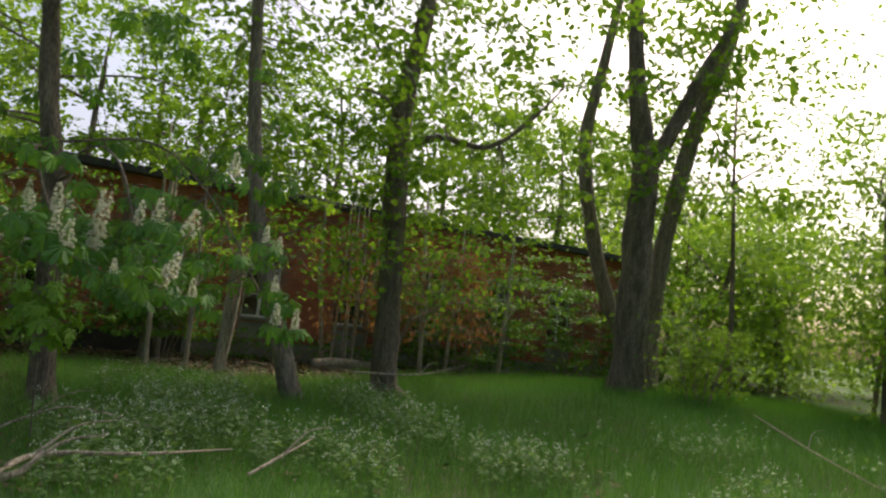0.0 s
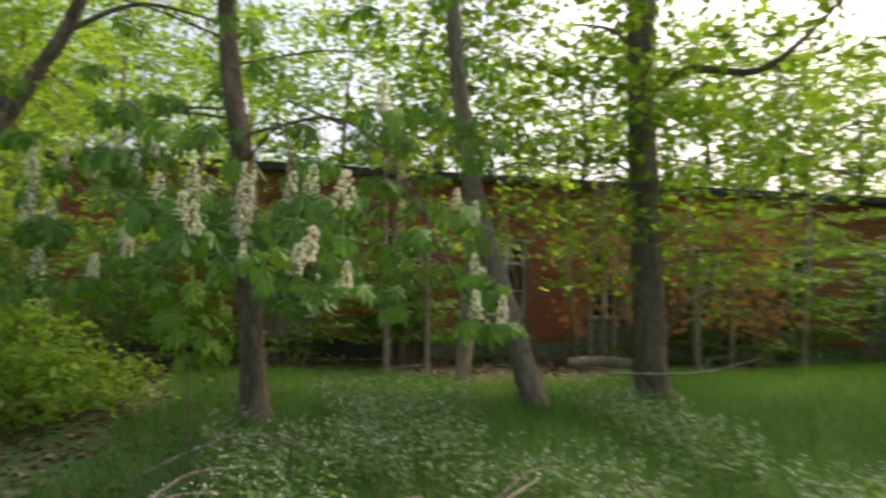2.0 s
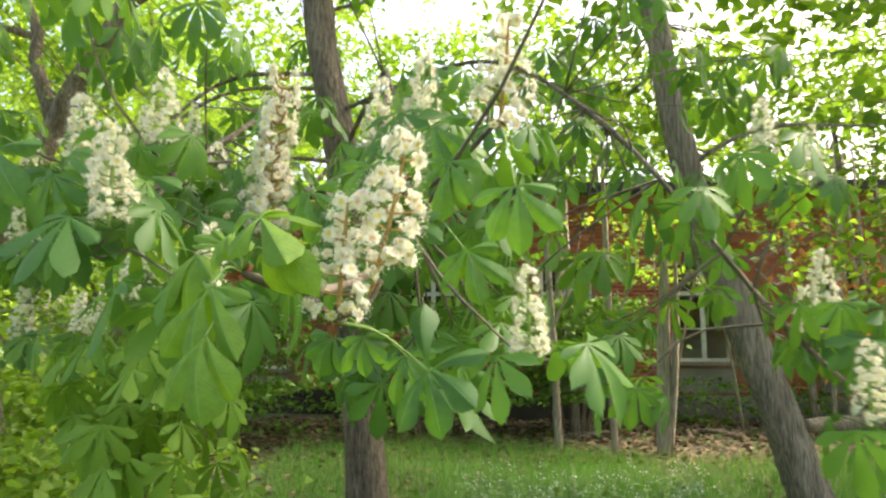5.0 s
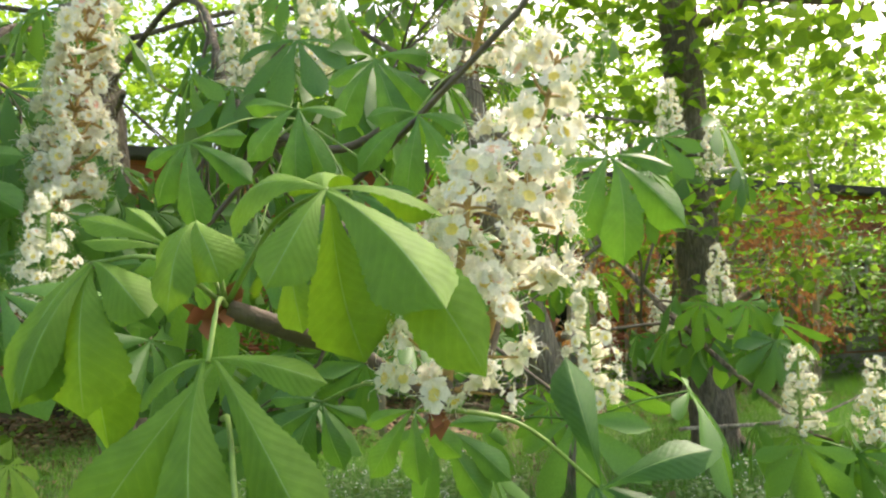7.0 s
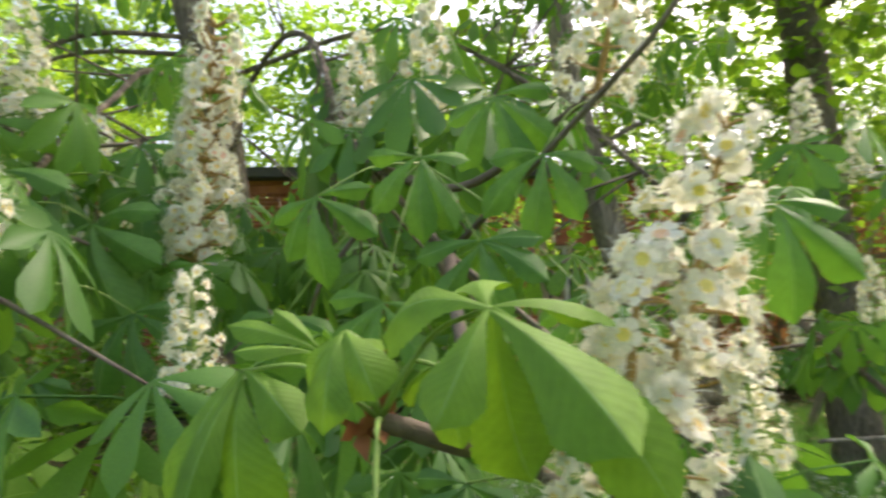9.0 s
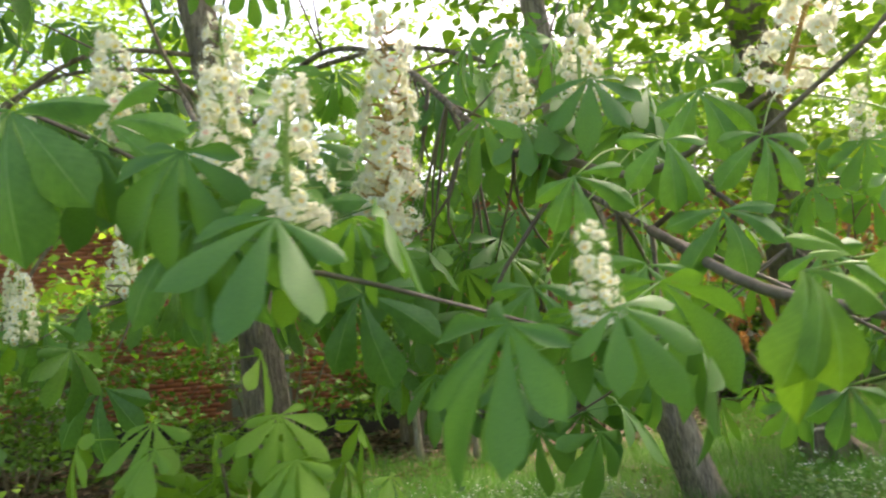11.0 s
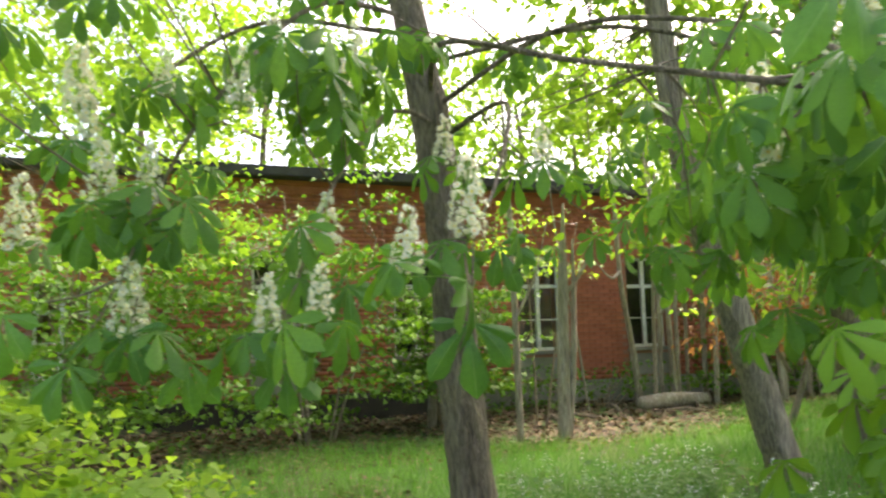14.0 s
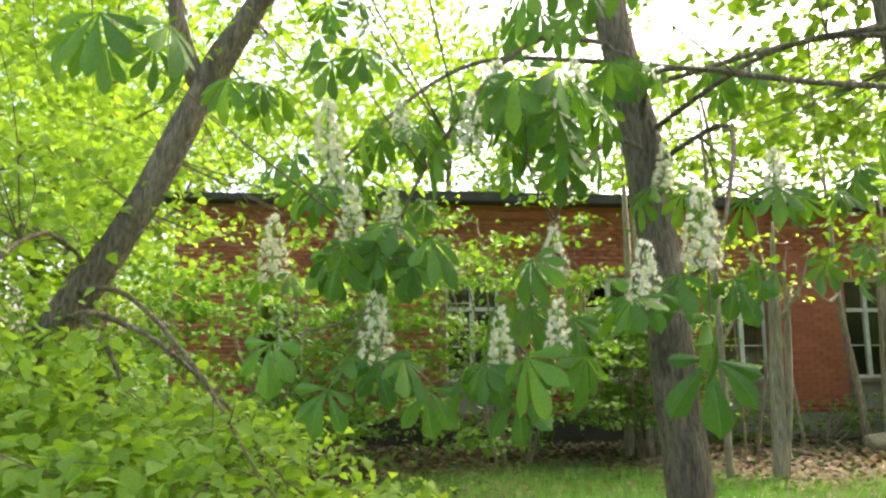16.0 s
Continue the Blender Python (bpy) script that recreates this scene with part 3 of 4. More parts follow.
def thicket(name, label, stems, spread, box, sprays, per, leaf, material, bark=BARK_LIGHT, twig=0.008):
    """A shrub: several thin stems from the ground and sprays of leaves on twigs."""
    t = new(name)
    tagged(t, label, "shrub")
    starts = []
    x0, x1, y0, y1, z0, z1 = box
    cx, cy = (x0 + x1) / 2, (y0 + y1) / 2
    for i in range(stems):
        a = rng.uniform(0, 2 * math.pi)
        b = (cx + spread * 0.3 * math.cos(a), cy + spread * 0.3 * math.sin(a))
        top = (cx + (x1 - x0) * 0.42 * math.cos(a), cy + (y1 - y0) * 0.42 * math.sin(a), z0 + (z1 - z0) * rng.uniform(0.6, 1.0))
        pts = [(b[0], b[1], -0.05), ((b[0] * 2 + top[0]) / 3, (b[1] * 2 + top[1]) / 3, top[2] * 0.4), top]
        v, f = tube(pts, [0.022, 0.016, 0.006], 6, 0.1, 10)
        mesh_object("stem", v, f, bark, t, smooth=True)
        starts.append(along(pts, 10))
    crown(t, np.vstack(starts), box_points(sprays, *box), per, 0.26, leaf, LINDEN, material, flat=0.14, twig=twig)
    return t


thicket("maple_shrub", "leafy green maple shrub against the brick wall", 9, 0.8, (3.1, 5.2, 9.3, 10.8, 0.5, 2.1), 90, 48, 0.095, LEAF_MAPLE)
thicket("maple_shrub", "leafy green maple shrub against the brick wall", 7, 0.7, (0.6, 3.4, 8.6, 10.6, 0.3, 3.6), 95, 46, 0.095, LEAF_MAPLE)
thicket("maple_shrub", "leafy green maple shrub against the brick wall", 6, 0.7, (-2.8, 0.6, 8.0, 11.0, 0.3, 2.6), 160, 46, 0.095, LEAF_MAPLE)
thicket("maple_sapling", "young maple with flat sprays of pale leaves", 3, 0.3, (4.4, 6.2, 8.9, 10.0, 2.3, 3.3), 14, 40, 0.085, LEAF_LINDEN)
thicket("maple_shrub", "dense dark shrub at the foot of the wall", 8, 1.2, (5.6, 9.2, 10.9, 11.7, 0.05, 0.8), 26, 40, 0.09, LEAF_MAPLE)
thicket("maple_shrub", "dense dark shrub at the foot of the wall", 8, 1.2, (9.2, 14.0, 10.0, 11.5, 0.1, 2.6), 110, 40, 0.1, LEAF_MAPLE)
thicket("maple_shrub", "dense dark shrub at the foot of the wall", 8, 1.2, (14.0, 19.5, 9.0, 11.4, 0.1, 3.0), 130, 40, 0.11, LEAF_MAPLE)
thicket("round_shrub", "bright green rounded shrub in the long grass", 8, 0.6, (13.7, 15.2, 3.8, 5.3, 0.5, 2.0), 70, 30, 0.09, LEAF_LINDEN)
thicket("maple_shrub", "leafy shrub by the wall behind bare saplings", 6, 0.9, (10.2, 13.0, 8.4, 11.0, 0.6, 3.6), 70, 40, 0.085, LEAF_MAPLE)
thicket("maple_shrub", "leafy shrub by the wall behind bare saplings", 6, 0.9, (12.5, 18.5, 7.5, 11.0, 0.6, 4.0), 90, 36, 0.095, LEAF_MAPLE)



# ---- horse chestnut leaves, candles and branches ----
PROFILE_U = [0.0, 0.15, 0.35, 0.55, 0.72, 0.85, 0.94, 1.0]
PROFILE_W = [0.01, 0.028, 0.075, 0.135, 0.17, 0.14, 0.05, 0.0]


def palmate(count, tilt, stalk, fine=False, seed=0):
    """A palmate leaf: a stalk along y, then leaflets spread like fingers and hanging by tilt degrees; the longest has length 1."""
    r = np.random.default_rng(seed)
    rows, cols = (27, 8) if fine else (8, 2)
    angles = np.linspace(-1, 1, count) * (98 if count == 7 else 74)
    ct, st = math.cos(radians(tilt)), math.sin(radians(tilt))
    v, f = [], []
    w0 = 0.012
    for y, z in ((0, 0), (stalk * 0.5, 0.05), (stalk, 0.02)):
        for k in range(3):
            a = 2 * math.pi * k / 3
            v.append((w0 * math.cos(a), y, z + w0 * math.sin(a)))
    for i in range(2):
        for k in range(3):
            a, b = i * 3 + k, i * 3 + (k + 1) % 3
            f.append([a, b, b + 3, a + 3])
    for a in angles:
        length = (1.0 - 0.5 * (abs(a) / 92) ** 1.5) * r.uniform(0.92, 1.05)
        droop = r.uniform(0.12, 0.45) + (0.1 if fine else 0)
        fold = r.uniform(0.15, 0.6) * (1 if r.random() < 0.4 else -1)
        twist = r.normal() * 0.25
        sa, ca = math.sin(radians(a)), math.cos(radians(a))
        base = len(v)
        for i in range(rows):
            u = i / (rows - 1)
            half = np.interp(u, PROFILE_U, PROFILE_W)
            if fine and 2 < i < rows - 1 and i % 2:
                half *= 0.955
            for j in range(cols + 1):
                s = (j / cols) * 2 - 1
                x, y = s * half, u
                z = fold * abs(s) * half - droop * u * u + twist * s * half * u
                if fine:
                    z += 0.011 * math.sin(2 * math.pi * (u * 11 - abs(s) * 1.6)) * min(1, abs(s) * 3) * min(1, half * 8) - 0.012 * max(0, 1 - abs(s) * 4)
                px, py = (x * ca + y * sa) * length, (-x * sa + y * ca) * length
                v.append((px, stalk + py * ct + z * length * st, 0.02 - py * st + z * length * ct))
        for i in range(rows - 1):
            for j in range(cols):
                q = base + i * (cols + 1) + j
                f.append([q, q + 1, q + cols + 2, q + cols + 1])
    return v, f


LEAF_SHAPES = [palmate(5, 82, 0.75, seed=1), palmate(7, 68, 0.85, seed=2), palmate(5, 50, 0.7, seed=3), palmate(7, 88, 0.9, seed=4), palmate(5, 74, 0.8, seed=5)]


def leaf_mesh(shape, material, name="leaf"):
    me = bpy.data.meshes.new(name)
    me.from_pydata(shape[0], [], shape[1])
    me.materials.append(material)
    me.shade_smooth()
    return me


LEAF_OB = leaf_material("chestnut_leaf_single", [(0.065, 0.17, 0.04), (0.095, 0.225, 0.048), (0.125, 0.28, 0.05)], 0.36, 0.34, 60.0, True, (1.25, 1.3, 0.4), True)
LEAF_OB_YOUNG = leaf_material("chestnut_leaf_bright", [(0.13, 0.27, 0.03), (0.17, 0.32, 0.04)], 0.5, 0.3, 60.0, True, (1.15, 1.2, 0.35), True)
LEAF_MESHES = [leaf_mesh(s, LEAF_OB) for s in LEAF_SHAPES]
PROFILE_W[:] = [0.01, 0.035, 0.095, 0.17, 0.215, 0.18, 0.062, 0.0]

# blossoms: five frilled, cupped petals round a coloured throat, and long white stamens with tan tips
blossom_v, blossom_f = [], []
for k in range(5):
    a = 2 * math.pi * k / 5
    ca, sa = math.cos(a), math.sin(a)
    o = len(blossom_v)
    for i, (r_, w, z) in enumerate(((0.06, 0.06, 0.0), (0.25, 0.19, 0.26), (0.48, 0.29, 0.34), (0.68, 0.18, 0.12 if k % 2 else 0.26))):
        for j, x in enumerate((-w, 0.0, w)):
            up = z + (0.11 if j != 1 else -0.03) * (1 if (i + j + k) % 2 else -0.4)
            rr = r_ - (0.06 if j != 1 and i == 3 else 0)
            blossom_v.append((x * ca - rr * sa, x * sa + rr * ca, up))
    for i in range(3):
        for j in range(2):
            q = o + i * 3 + j
            blossom_f.append([q, q + 1, q + 4, q + 3])
for k in range(7):
    a = 2 * math.pi * k / 7 + 0.3
    o = len(blossom_v)
    for r_, z, w in ((0.05, 0, 0.016), (0.32, 0.5, 0.013), (0.62, 0.78, 0.013), (0.9, 0.7, 0.012)):
        for sgn in (-1, 1):
            blossom_v.append((r_ * math.cos(a) - sgn * w * math.sin(a), r_ * math.sin(a) + sgn * w * math.cos(a), z))
    blossom_f += [[o, o + 1, o + 3, o + 2], [o + 2, o + 3, o + 5, o + 4], [o + 4, o + 5, o + 7, o + 6]]
BLOSSOM = (blossom_v, blossom_f)
stamen_v, stamen_f = [], []
for k in range(7):
    a = 2 * math.pi * k / 7 + 0.3
    o = len(stamen_v)
    c = (0.92 * math.cos(a), 0.92 * math.sin(a), 0.69)
    stamen_v += [(c[0] + 0.045, c[1], c[2]), (c[0] - 0.025, c[1] + 0.04, c[2]), (c[0] - 0.025, c[1] - 0.04, c[2]), (c[0], c[1], c[2] + 0.06)]
    stamen_f += [[o, o + 1, o + 3], [o + 1, o + 2, o + 3], [o + 2, o, o + 3]]
o = len(stamen_v)
stamen_v += [(0.27 * math.cos(k * 1.047), 0.27 * math.sin(k * 1.047), 0.33) for k in range(6)] + [(0, 0, 0.16)]
stamen_f += [[o + k, o + (k + 1) % 6, o + 6] for k in range(6)]
STAMEN = (stamen_v, stamen_f)
STAMEN_YELLOW = leaf_material("blossom_throat", [(0.86, 0.7, 0.16), (0.88, 0.8, 0.3), (0.88, 0.78, 0.22), (0.85, 0.5, 0.42)], 0.6, 0.2, 90.0, False, (1.0, 0.95, 0.8))


def panicle_meshes(tiers, per, seed, bloom, stalk_material, wide=0.2, taper=0.75, start=0.06, core=0.026):
    """A flower candle of height 1 along z: stalk, side stalks in whorls, each with a tight knot of blossoms, stamens."""
    r = np.random.default_rng(seed)
    tubes = [tube([(0, 0, -0.06), (0.012, 0.01, 0.5), (0, 0, 0.98)], [core, core * 0.8, core * 0.35], 7, 0, 14)]
    places, dirs = [], []
    for i in range(tiers):
        u = start + (0.98 - start) * i / (tiers - 1)
        rad = (wide * (1 - u) ** taper + 0.025) * r.uniform(0.85, 1.15) * (0.8 if i == 0 else 1)
        k = max(2, round(per * (1 - 0.5 * u)))
        turn = r.uniform(0, 6.28)
        for j in range(k):
            a = turn + 2 * math.pi * j / k + r.normal() * 0.2
            d = np.array([math.cos(a), math.sin(a), 0])
            tip = d * rad * r.uniform(0.8, 1.12) + np.array([0, 0, u + r.normal() * 0.02])
            tubes.append(tube([(0, 0, u - 0.035), (d * rad * 0.5 + np.array([0, 0, u - 0.02])).tolist(), tip.tolist()], [0.008, 0.007, 0.005], 4, 0, 4))
            for q in range(3 if u < 0.75 else 2):
                n = np.array([0, 0, 0.25]) + d * (1.0 if q < 2 else 0.2) + r.normal(size=3) * 0.45
                n /= np.linalg.norm(n)
                places.append(tip + n * bloom * 0.26 + r.normal(size=3) * bloom * 0.13 - d * rad * 0.22 * (q == 2))
                dirs.append(n)
    places, dirs = np.array(places), np.array(dirs)
    side = np.cross(dirs, r.normal(size=dirs.shape))
    side /= np.linalg.norm(side, axis=1, keepdims=True)
    rots = np.stack([side, np.cross(dirs, side), dirs], axis=2)
    sizes = bloom * r.uniform(0.75, 1.15, len(places))
    v, f = joined(tubes)
    made = []
    for ob in (mesh_object("stalk", v, f, stalk_material, smooth=True), scatter("blossom_cluster", BLOSSOM, places, rots, sizes, PETAL), scatter("stamen_cluster", STAMEN, places, rots, sizes, STAMEN_YELLOW)):
        made.append(ob.data)
        bpy.data.objects.remove(ob)
    return made


STALK_BROWN = plain("candle_stalk", (0.4, 0.25, 0.08), 0.6)
PANICLES = [panicle_meshes(9, 5, s, 0.084, STALK, 0.2) for s in (21, 22, 23)]
TALL_PANICLE = panicle_meshes(18, 6, 24, 0.05, STALK_BROWN, 0.08, 0.3, 0.02, 0.009)
FINE_PANICLES = [panicle_meshes(8, 5, 31, 0.085, STALK_BROWN, 0.22, 0.75, 0.2, 0.018), panicle_meshes(7, 5, 32, 0.1, STALK_BROWN, 0.27, 0.5)]


def add_panicle(owner, base, top, meshes):
    base, top = Vector(base), Vector(top)
    d = top - base
    ob = new("flower_candle", meshes[0])
    ob.parent = owner
    ob.matrix_basis = Matrix.Translation(base) @ d.to_track_quat("Z", "Y").to_matrix().to_4x4() @ Matrix.Rotation(rng.uniform(0, 6.28), 4, "Z") @ Matrix.Diagonal((d.length, d.length, d.length, 1))
    for name, me in (("blossom_cluster", meshes[1]), ("stamen_cluster", meshes[2])):
        c = new(name, me)
        c.parent = ob
        c["kind"] = "stuff"


def add_leaf(owner, at, along_dir, up, size, me):
    y = Vector(along_dir).normalized()
    x = y.cross(Vector(up)).normalized()
    z = x.cross(y)
    m = Matrix((x, y, z)).transposed().to_4x4()
    ob = new("leaf", me)
    ob.parent = owner
    ob.matrix_basis = Matrix.Translation(at) @ m @ Matrix.Diagonal((size, size, size, 1))
    return ob


# where the candles stand: the tip and the height
CANDLES = [(2.82, 0.37, 1.66, 0.16), (2.2, 0.38, 1.755, 0.13), (2.43, 1.12, 2.32, 0.22), (2.57, 1.04, 2.36, 0.23),
           (3.75, 0.96, 1.52, 0.21), (3.94, 0.91, 1.48, 0.2), (3.99, 1.84, 1.72, 0.2), (0.04, 3.02, 1.81, 0.3), (0.56, 2.89, 1.74, 0.24), (0.81, 2.95, 2.1, 0.22),
           (0.74, 3.12, 1.98, 0.23), (-0.56, 4.17, 2.36, 0.38), (1.32, 2.59, 2.2, 0.33), (-0.07, 3.07, 2.3, 0.27)]
CANDLES += [(0.11, 3.06, 2.28, 0.22), (-0.2, 3.35, 2.8, 0.3), (-0.15, 3.3, 2.56, 0.25), (0.47, 3.02, 2.72, 0.25), (0.87, 2.96, 2.72, 0.25), (0.62, 3.2, 2.98, 0.22), (0.98, 3.1, 2.95, 0.22)]
CANDLES += [(1.86, 0.64, 2.03, 0.23), (1.76, 0.78, 2.1, 0.2), (1.77, 1.5, 2.22, 0.29), (0.15, 3.2, 2.76, 0.2), (1.9, 3.0, 2.5, 0.26), (1.5, 3.3, 2.6, 0.24)]
EXTRA_CANDLES = [(2.99, 0.18, 2.75, 0.2), (3.65, 1.3, 2.3, 0.18), (3.8, 1.3, 2.2, 0.18), (3.8, 1.3, 1.8, 0.17), (1.55, 1.0, 2.25, 0.24), (1.75, 1.1, 2.35, 0.24), (1.0, 2.4, 1.95, 0.24), (0.7, 2.5, 1.75, 0.2)]

CHESTNUT_LIMBS = [[(1.72, 4.07, 2.9), (2.1, 3.2, 3.1), (2.3, 2.2, 2.75), (2.4, 1.3, 2.15), (2.55, 0.8, 1.8)],
         [(1.66, 4.07, 3.2), (2.7, 3.4, 3.3), (3.3, 2.4, 2.6), (3.7, 1.4, 1.6), (3.85, 1.05, 1.3)],
         [(1.7, 4.05, 3.0), (1.5, 3.3, 3.0), (1.6, 2.2, 2.5), (1.75, 1.2, 2.05), (1.85, 0.75, 1.75)],
         [(1.6, 4.07, 3.5), (0.9, 3.7, 3.3), (0.3, 3.4, 2.5), (0.0, 3.15, 1.75)],
         [(1.6, 4.1, 3.4), (0.6, 4.3, 3.4), (-0.3, 4.3, 2.6), (-0.6, 4.2, 2.0)],
         [(1.75, 4.05, 2.8), (1.3, 3.6, 2.7), (0.9, 3.2, 2.2), (0.65, 3.0, 1.6)],
         [(1.75, 4.05, 2.7), (1.9, 3.4, 2.75), (1.6, 2.9, 2.2), (1.35, 2.62, 1.9)],
         [(1.5, 4.1, 4.0), (2.6, 4.2, 4.3), (3.6, 4.0, 4.2)], [(1.45, 4.1, 4.3), (0.4, 4.0, 4.6), (-0.6, 3.8, 4.6)], [(1.4, 4.1, 4.6), (1.6, 3.0, 5.0), (1.9, 2.0, 4.8)]]
limb_points = []
for pts in CHESTNUT_LIMBS:
    v, f = tube(pts, [0.018, 0.015, 0.012, 0.009, 0.006], 8, 0.12, 30)
    mesh_object("limb", v, f, BARK, chestnut, smooth=True)
    limb_points.append(along(pts, 26)[5:])
limb_points = np.vstack(limb_points)

add_panicle(chestnut, (2.08, 1.09, 1.83), (2.12, 1.12, 2.36), TALL_PANICLE)
hubs = [(2.08, 1.12, 1.8, 1)]
for i, (x, y, z, h) in enumerate(CANDLES + EXTRA_CANDLES):
    add_panicle(chestnut, (x + rng.normal() * 0.01, y, z - h), (x, y, z), PANICLES[i % 3])
    hubs.append((x, y, z - h - 0.015, 1))


def clear_of_walk(p, d=0.55):
    for a, b in (((2.9, -3.3, 1.5), (2.9, -2.7, 1.5)), ((2.9, -2.7, 1.5), (2.55, -0.6, 1.57)), ((2.55, -0.6, 1.57), (2.3, -0.3, 1.69)), ((2.3, -0.3, 1.69), (1.2, -0.45, 1.56)), ((1.2, -0.45, 1.56), (0.0, 0.0, 1.55))):
        a, b = np.array(a), np.array(b)
        u = np.clip(np.dot(p - a, b - a) / np.dot(b - a, b - a), 0, 1)
        if np.linalg.norm(a + u * (b - a) - p) < d:
            return False
    return True


def more_hubs(n, box, keep=0.6):
    for p in box_points(n, *box):
        if clear_of_walk(p, keep) and not (abs(p[0] - 2.1) < 0.3 and p[1] < 1.35 and p[2] > 1.55) and not (p[0] < 2.3 and p[2] < 1.68):
            hubs.append((*p, 0))


more_hubs(44, (1.75, 3.0, 0.95, 2.2, 1.4, 2.2))
more_hubs(8, (2.4, 3.4, 1.6, 3.2, 1.7, 3.0))
more_hubs(10, (1.5, 2.6, 0.9, 2.6, 2.0, 2.6))
more_hubs(9, (3.1, 4.2, 0.9, 2.4, 1.2, 2.3))
more_hubs(10, (-0.7, 1.6, 2.9, 4.2, 2.5, 3.5))
more_hubs(3, (0.0, 1.8, 2.6, 3.8, 1.5, 2.1))
more_hubs(24, (-1.0, 4.2, 1.6, 5.4, 2.6, 4.4))
more_hubs(24, (-1.4, 4.6, 1.8, 6.2, 4.2, 8.5))
more_hubs(1, (1.0, 1.1, 1.8, 1.9, 1.55, 1.6))
more_hubs(16, (2.7, 4.4, 2.2, 4.6, 2.0, 3.3))
more_hubs(14, (-0.5, 3.2, 1.5, 4.0, 3.4, 5.6))
hubs = np.array(hubs)
twigs_to(chestnut, limb_points, hubs[:, :3], 0.006, 0.05)

single, mass = 0, [[] for _ in LEAF_SHAPES]
for x, y, z, flower in hubs[np.argsort(hubs[:, 1] + (hubs[:, 2] > 2.6) * 20)]:
    n = rng.integers(2, 5) if y > 2.2 and z < 2.6 else rng.integers(4, 7)
    turn = rng.uniform(0, 6.28)
    for k in range(n):
        a = turn + 2 * math.pi * k / n + rng.normal() * 0.2
        d = np.array([math.cos(a), math.sin(a), rng.uniform(-0.15, 0.45)])
        s = rng.uniform(0.12, 0.185) * (1.3 if y > 2.2 else 1.0)
        tip = np.array([x, y, z]) + d * s
        if not clear_of_walk(tip, 0.36) or not clear_of_walk(tip + d * s - np.array([0, 0, s]), 0.3):
            continue
        i = rng.integers(0, len(LEAF_SHAPES))
        up = np.array([0, 0, 1.0]) + rng.normal(size=3) * 0.2
        if single < 270:
            add_leaf(chestnut, (x, y, z), d, up, s, LEAF_MESHES[i])
            single += 1
        else:
            mass[i].append(((x, y, z), d, up, s))
for i, m in enumerate(mass):
    if m:
        ob = scatter("foliage", LEAF_SHAPES[i], np.array([q[0] for q in m]), frames_for(np.array([q[1] for q in m]), np.array([q[2] for q in m])), np.array([q[3] for q in m]), LEAF_CHESTNUT, chestnut)
        ob["kind"] = "stuff"

# the spray that hangs at eye level: two big candles and broad young leaves round a bud
add_panicle(chestnut, (2.568, 0.09, 1.605), (2.625, 0.063, 1.835), FINE_PANICLES[0])
add_panicle(chestnut, (2.523, 0.058, 1.565), (2.54, 0.038, 1.735), FINE_PANICLES[1])
add_panicle(chestnut, (2.78, 0.67, 2.04), (2.8, 0.55, 2.25), FINE_PANICLES[1])
SPRAY = [([(2.55, 0.8, 1.8), (2.5, 0.45, 1.66), (2.46, 0.13, 1.605), (2.372, 0.082, 1.63)], [0.011, 0.009, 0.008, 0.007]),
         ([(2.46, 0.13, 1.605), (2.519, 0.06, 1.56), (2.523, 0.058, 1.58)], [0.006, 0.005, 0.005]),
         ([(2.519, 0.06, 1.56), (2.56, 0.08, 1.58), (2.581, 0.098, 1.62)], [0.005, 0.004, 0.005]),
         ([(2.45, 0.95, 1.98), (2.6, 0.85, 1.93), (2.78, 0.67, 2.05)], [0.01, 0.008, 0.006])]
for pts, r in SPRAY:
    v, f = tube(pts, r, 8, 0.1, 16)
    mesh_object("twig", v, f, TWIG, chestnut, smooth=True)
for c in ((2.372, 0.082, 1.632), (2.36, 0.085, 1.628), (2.519, 0.06, 1.557), (2.78, 0.67, 2.04)):
    n = 9
    ob = scatter("bud", FAR_LEAF, np.tile(np.array(c), (n, 1)), frames_for(unit(n), unit(n)), rng.uniform(0.012, 0.024, n), SCALE_BROWN, chestnut)
    ob["kind"] = "stuff"
RIGHT, UP, BACK = Vector((0.95, -0.31, 0.01)), Vector((-0.03, -0.07, 1.0)), Vector((-0.31, -0.94, -0.08))
BUD, BUD_LOW, BUD_HIGH, BUD_BACK = (2.372, 0.082, 1.632), (2.519, 0.06, 1.557), (2.78, 0.67, 2.04), (2.5, 0.75, 1.95)


MIDRIB = plain("leaf_midrib", (0.2, 0.35, 0.08), 0.5)


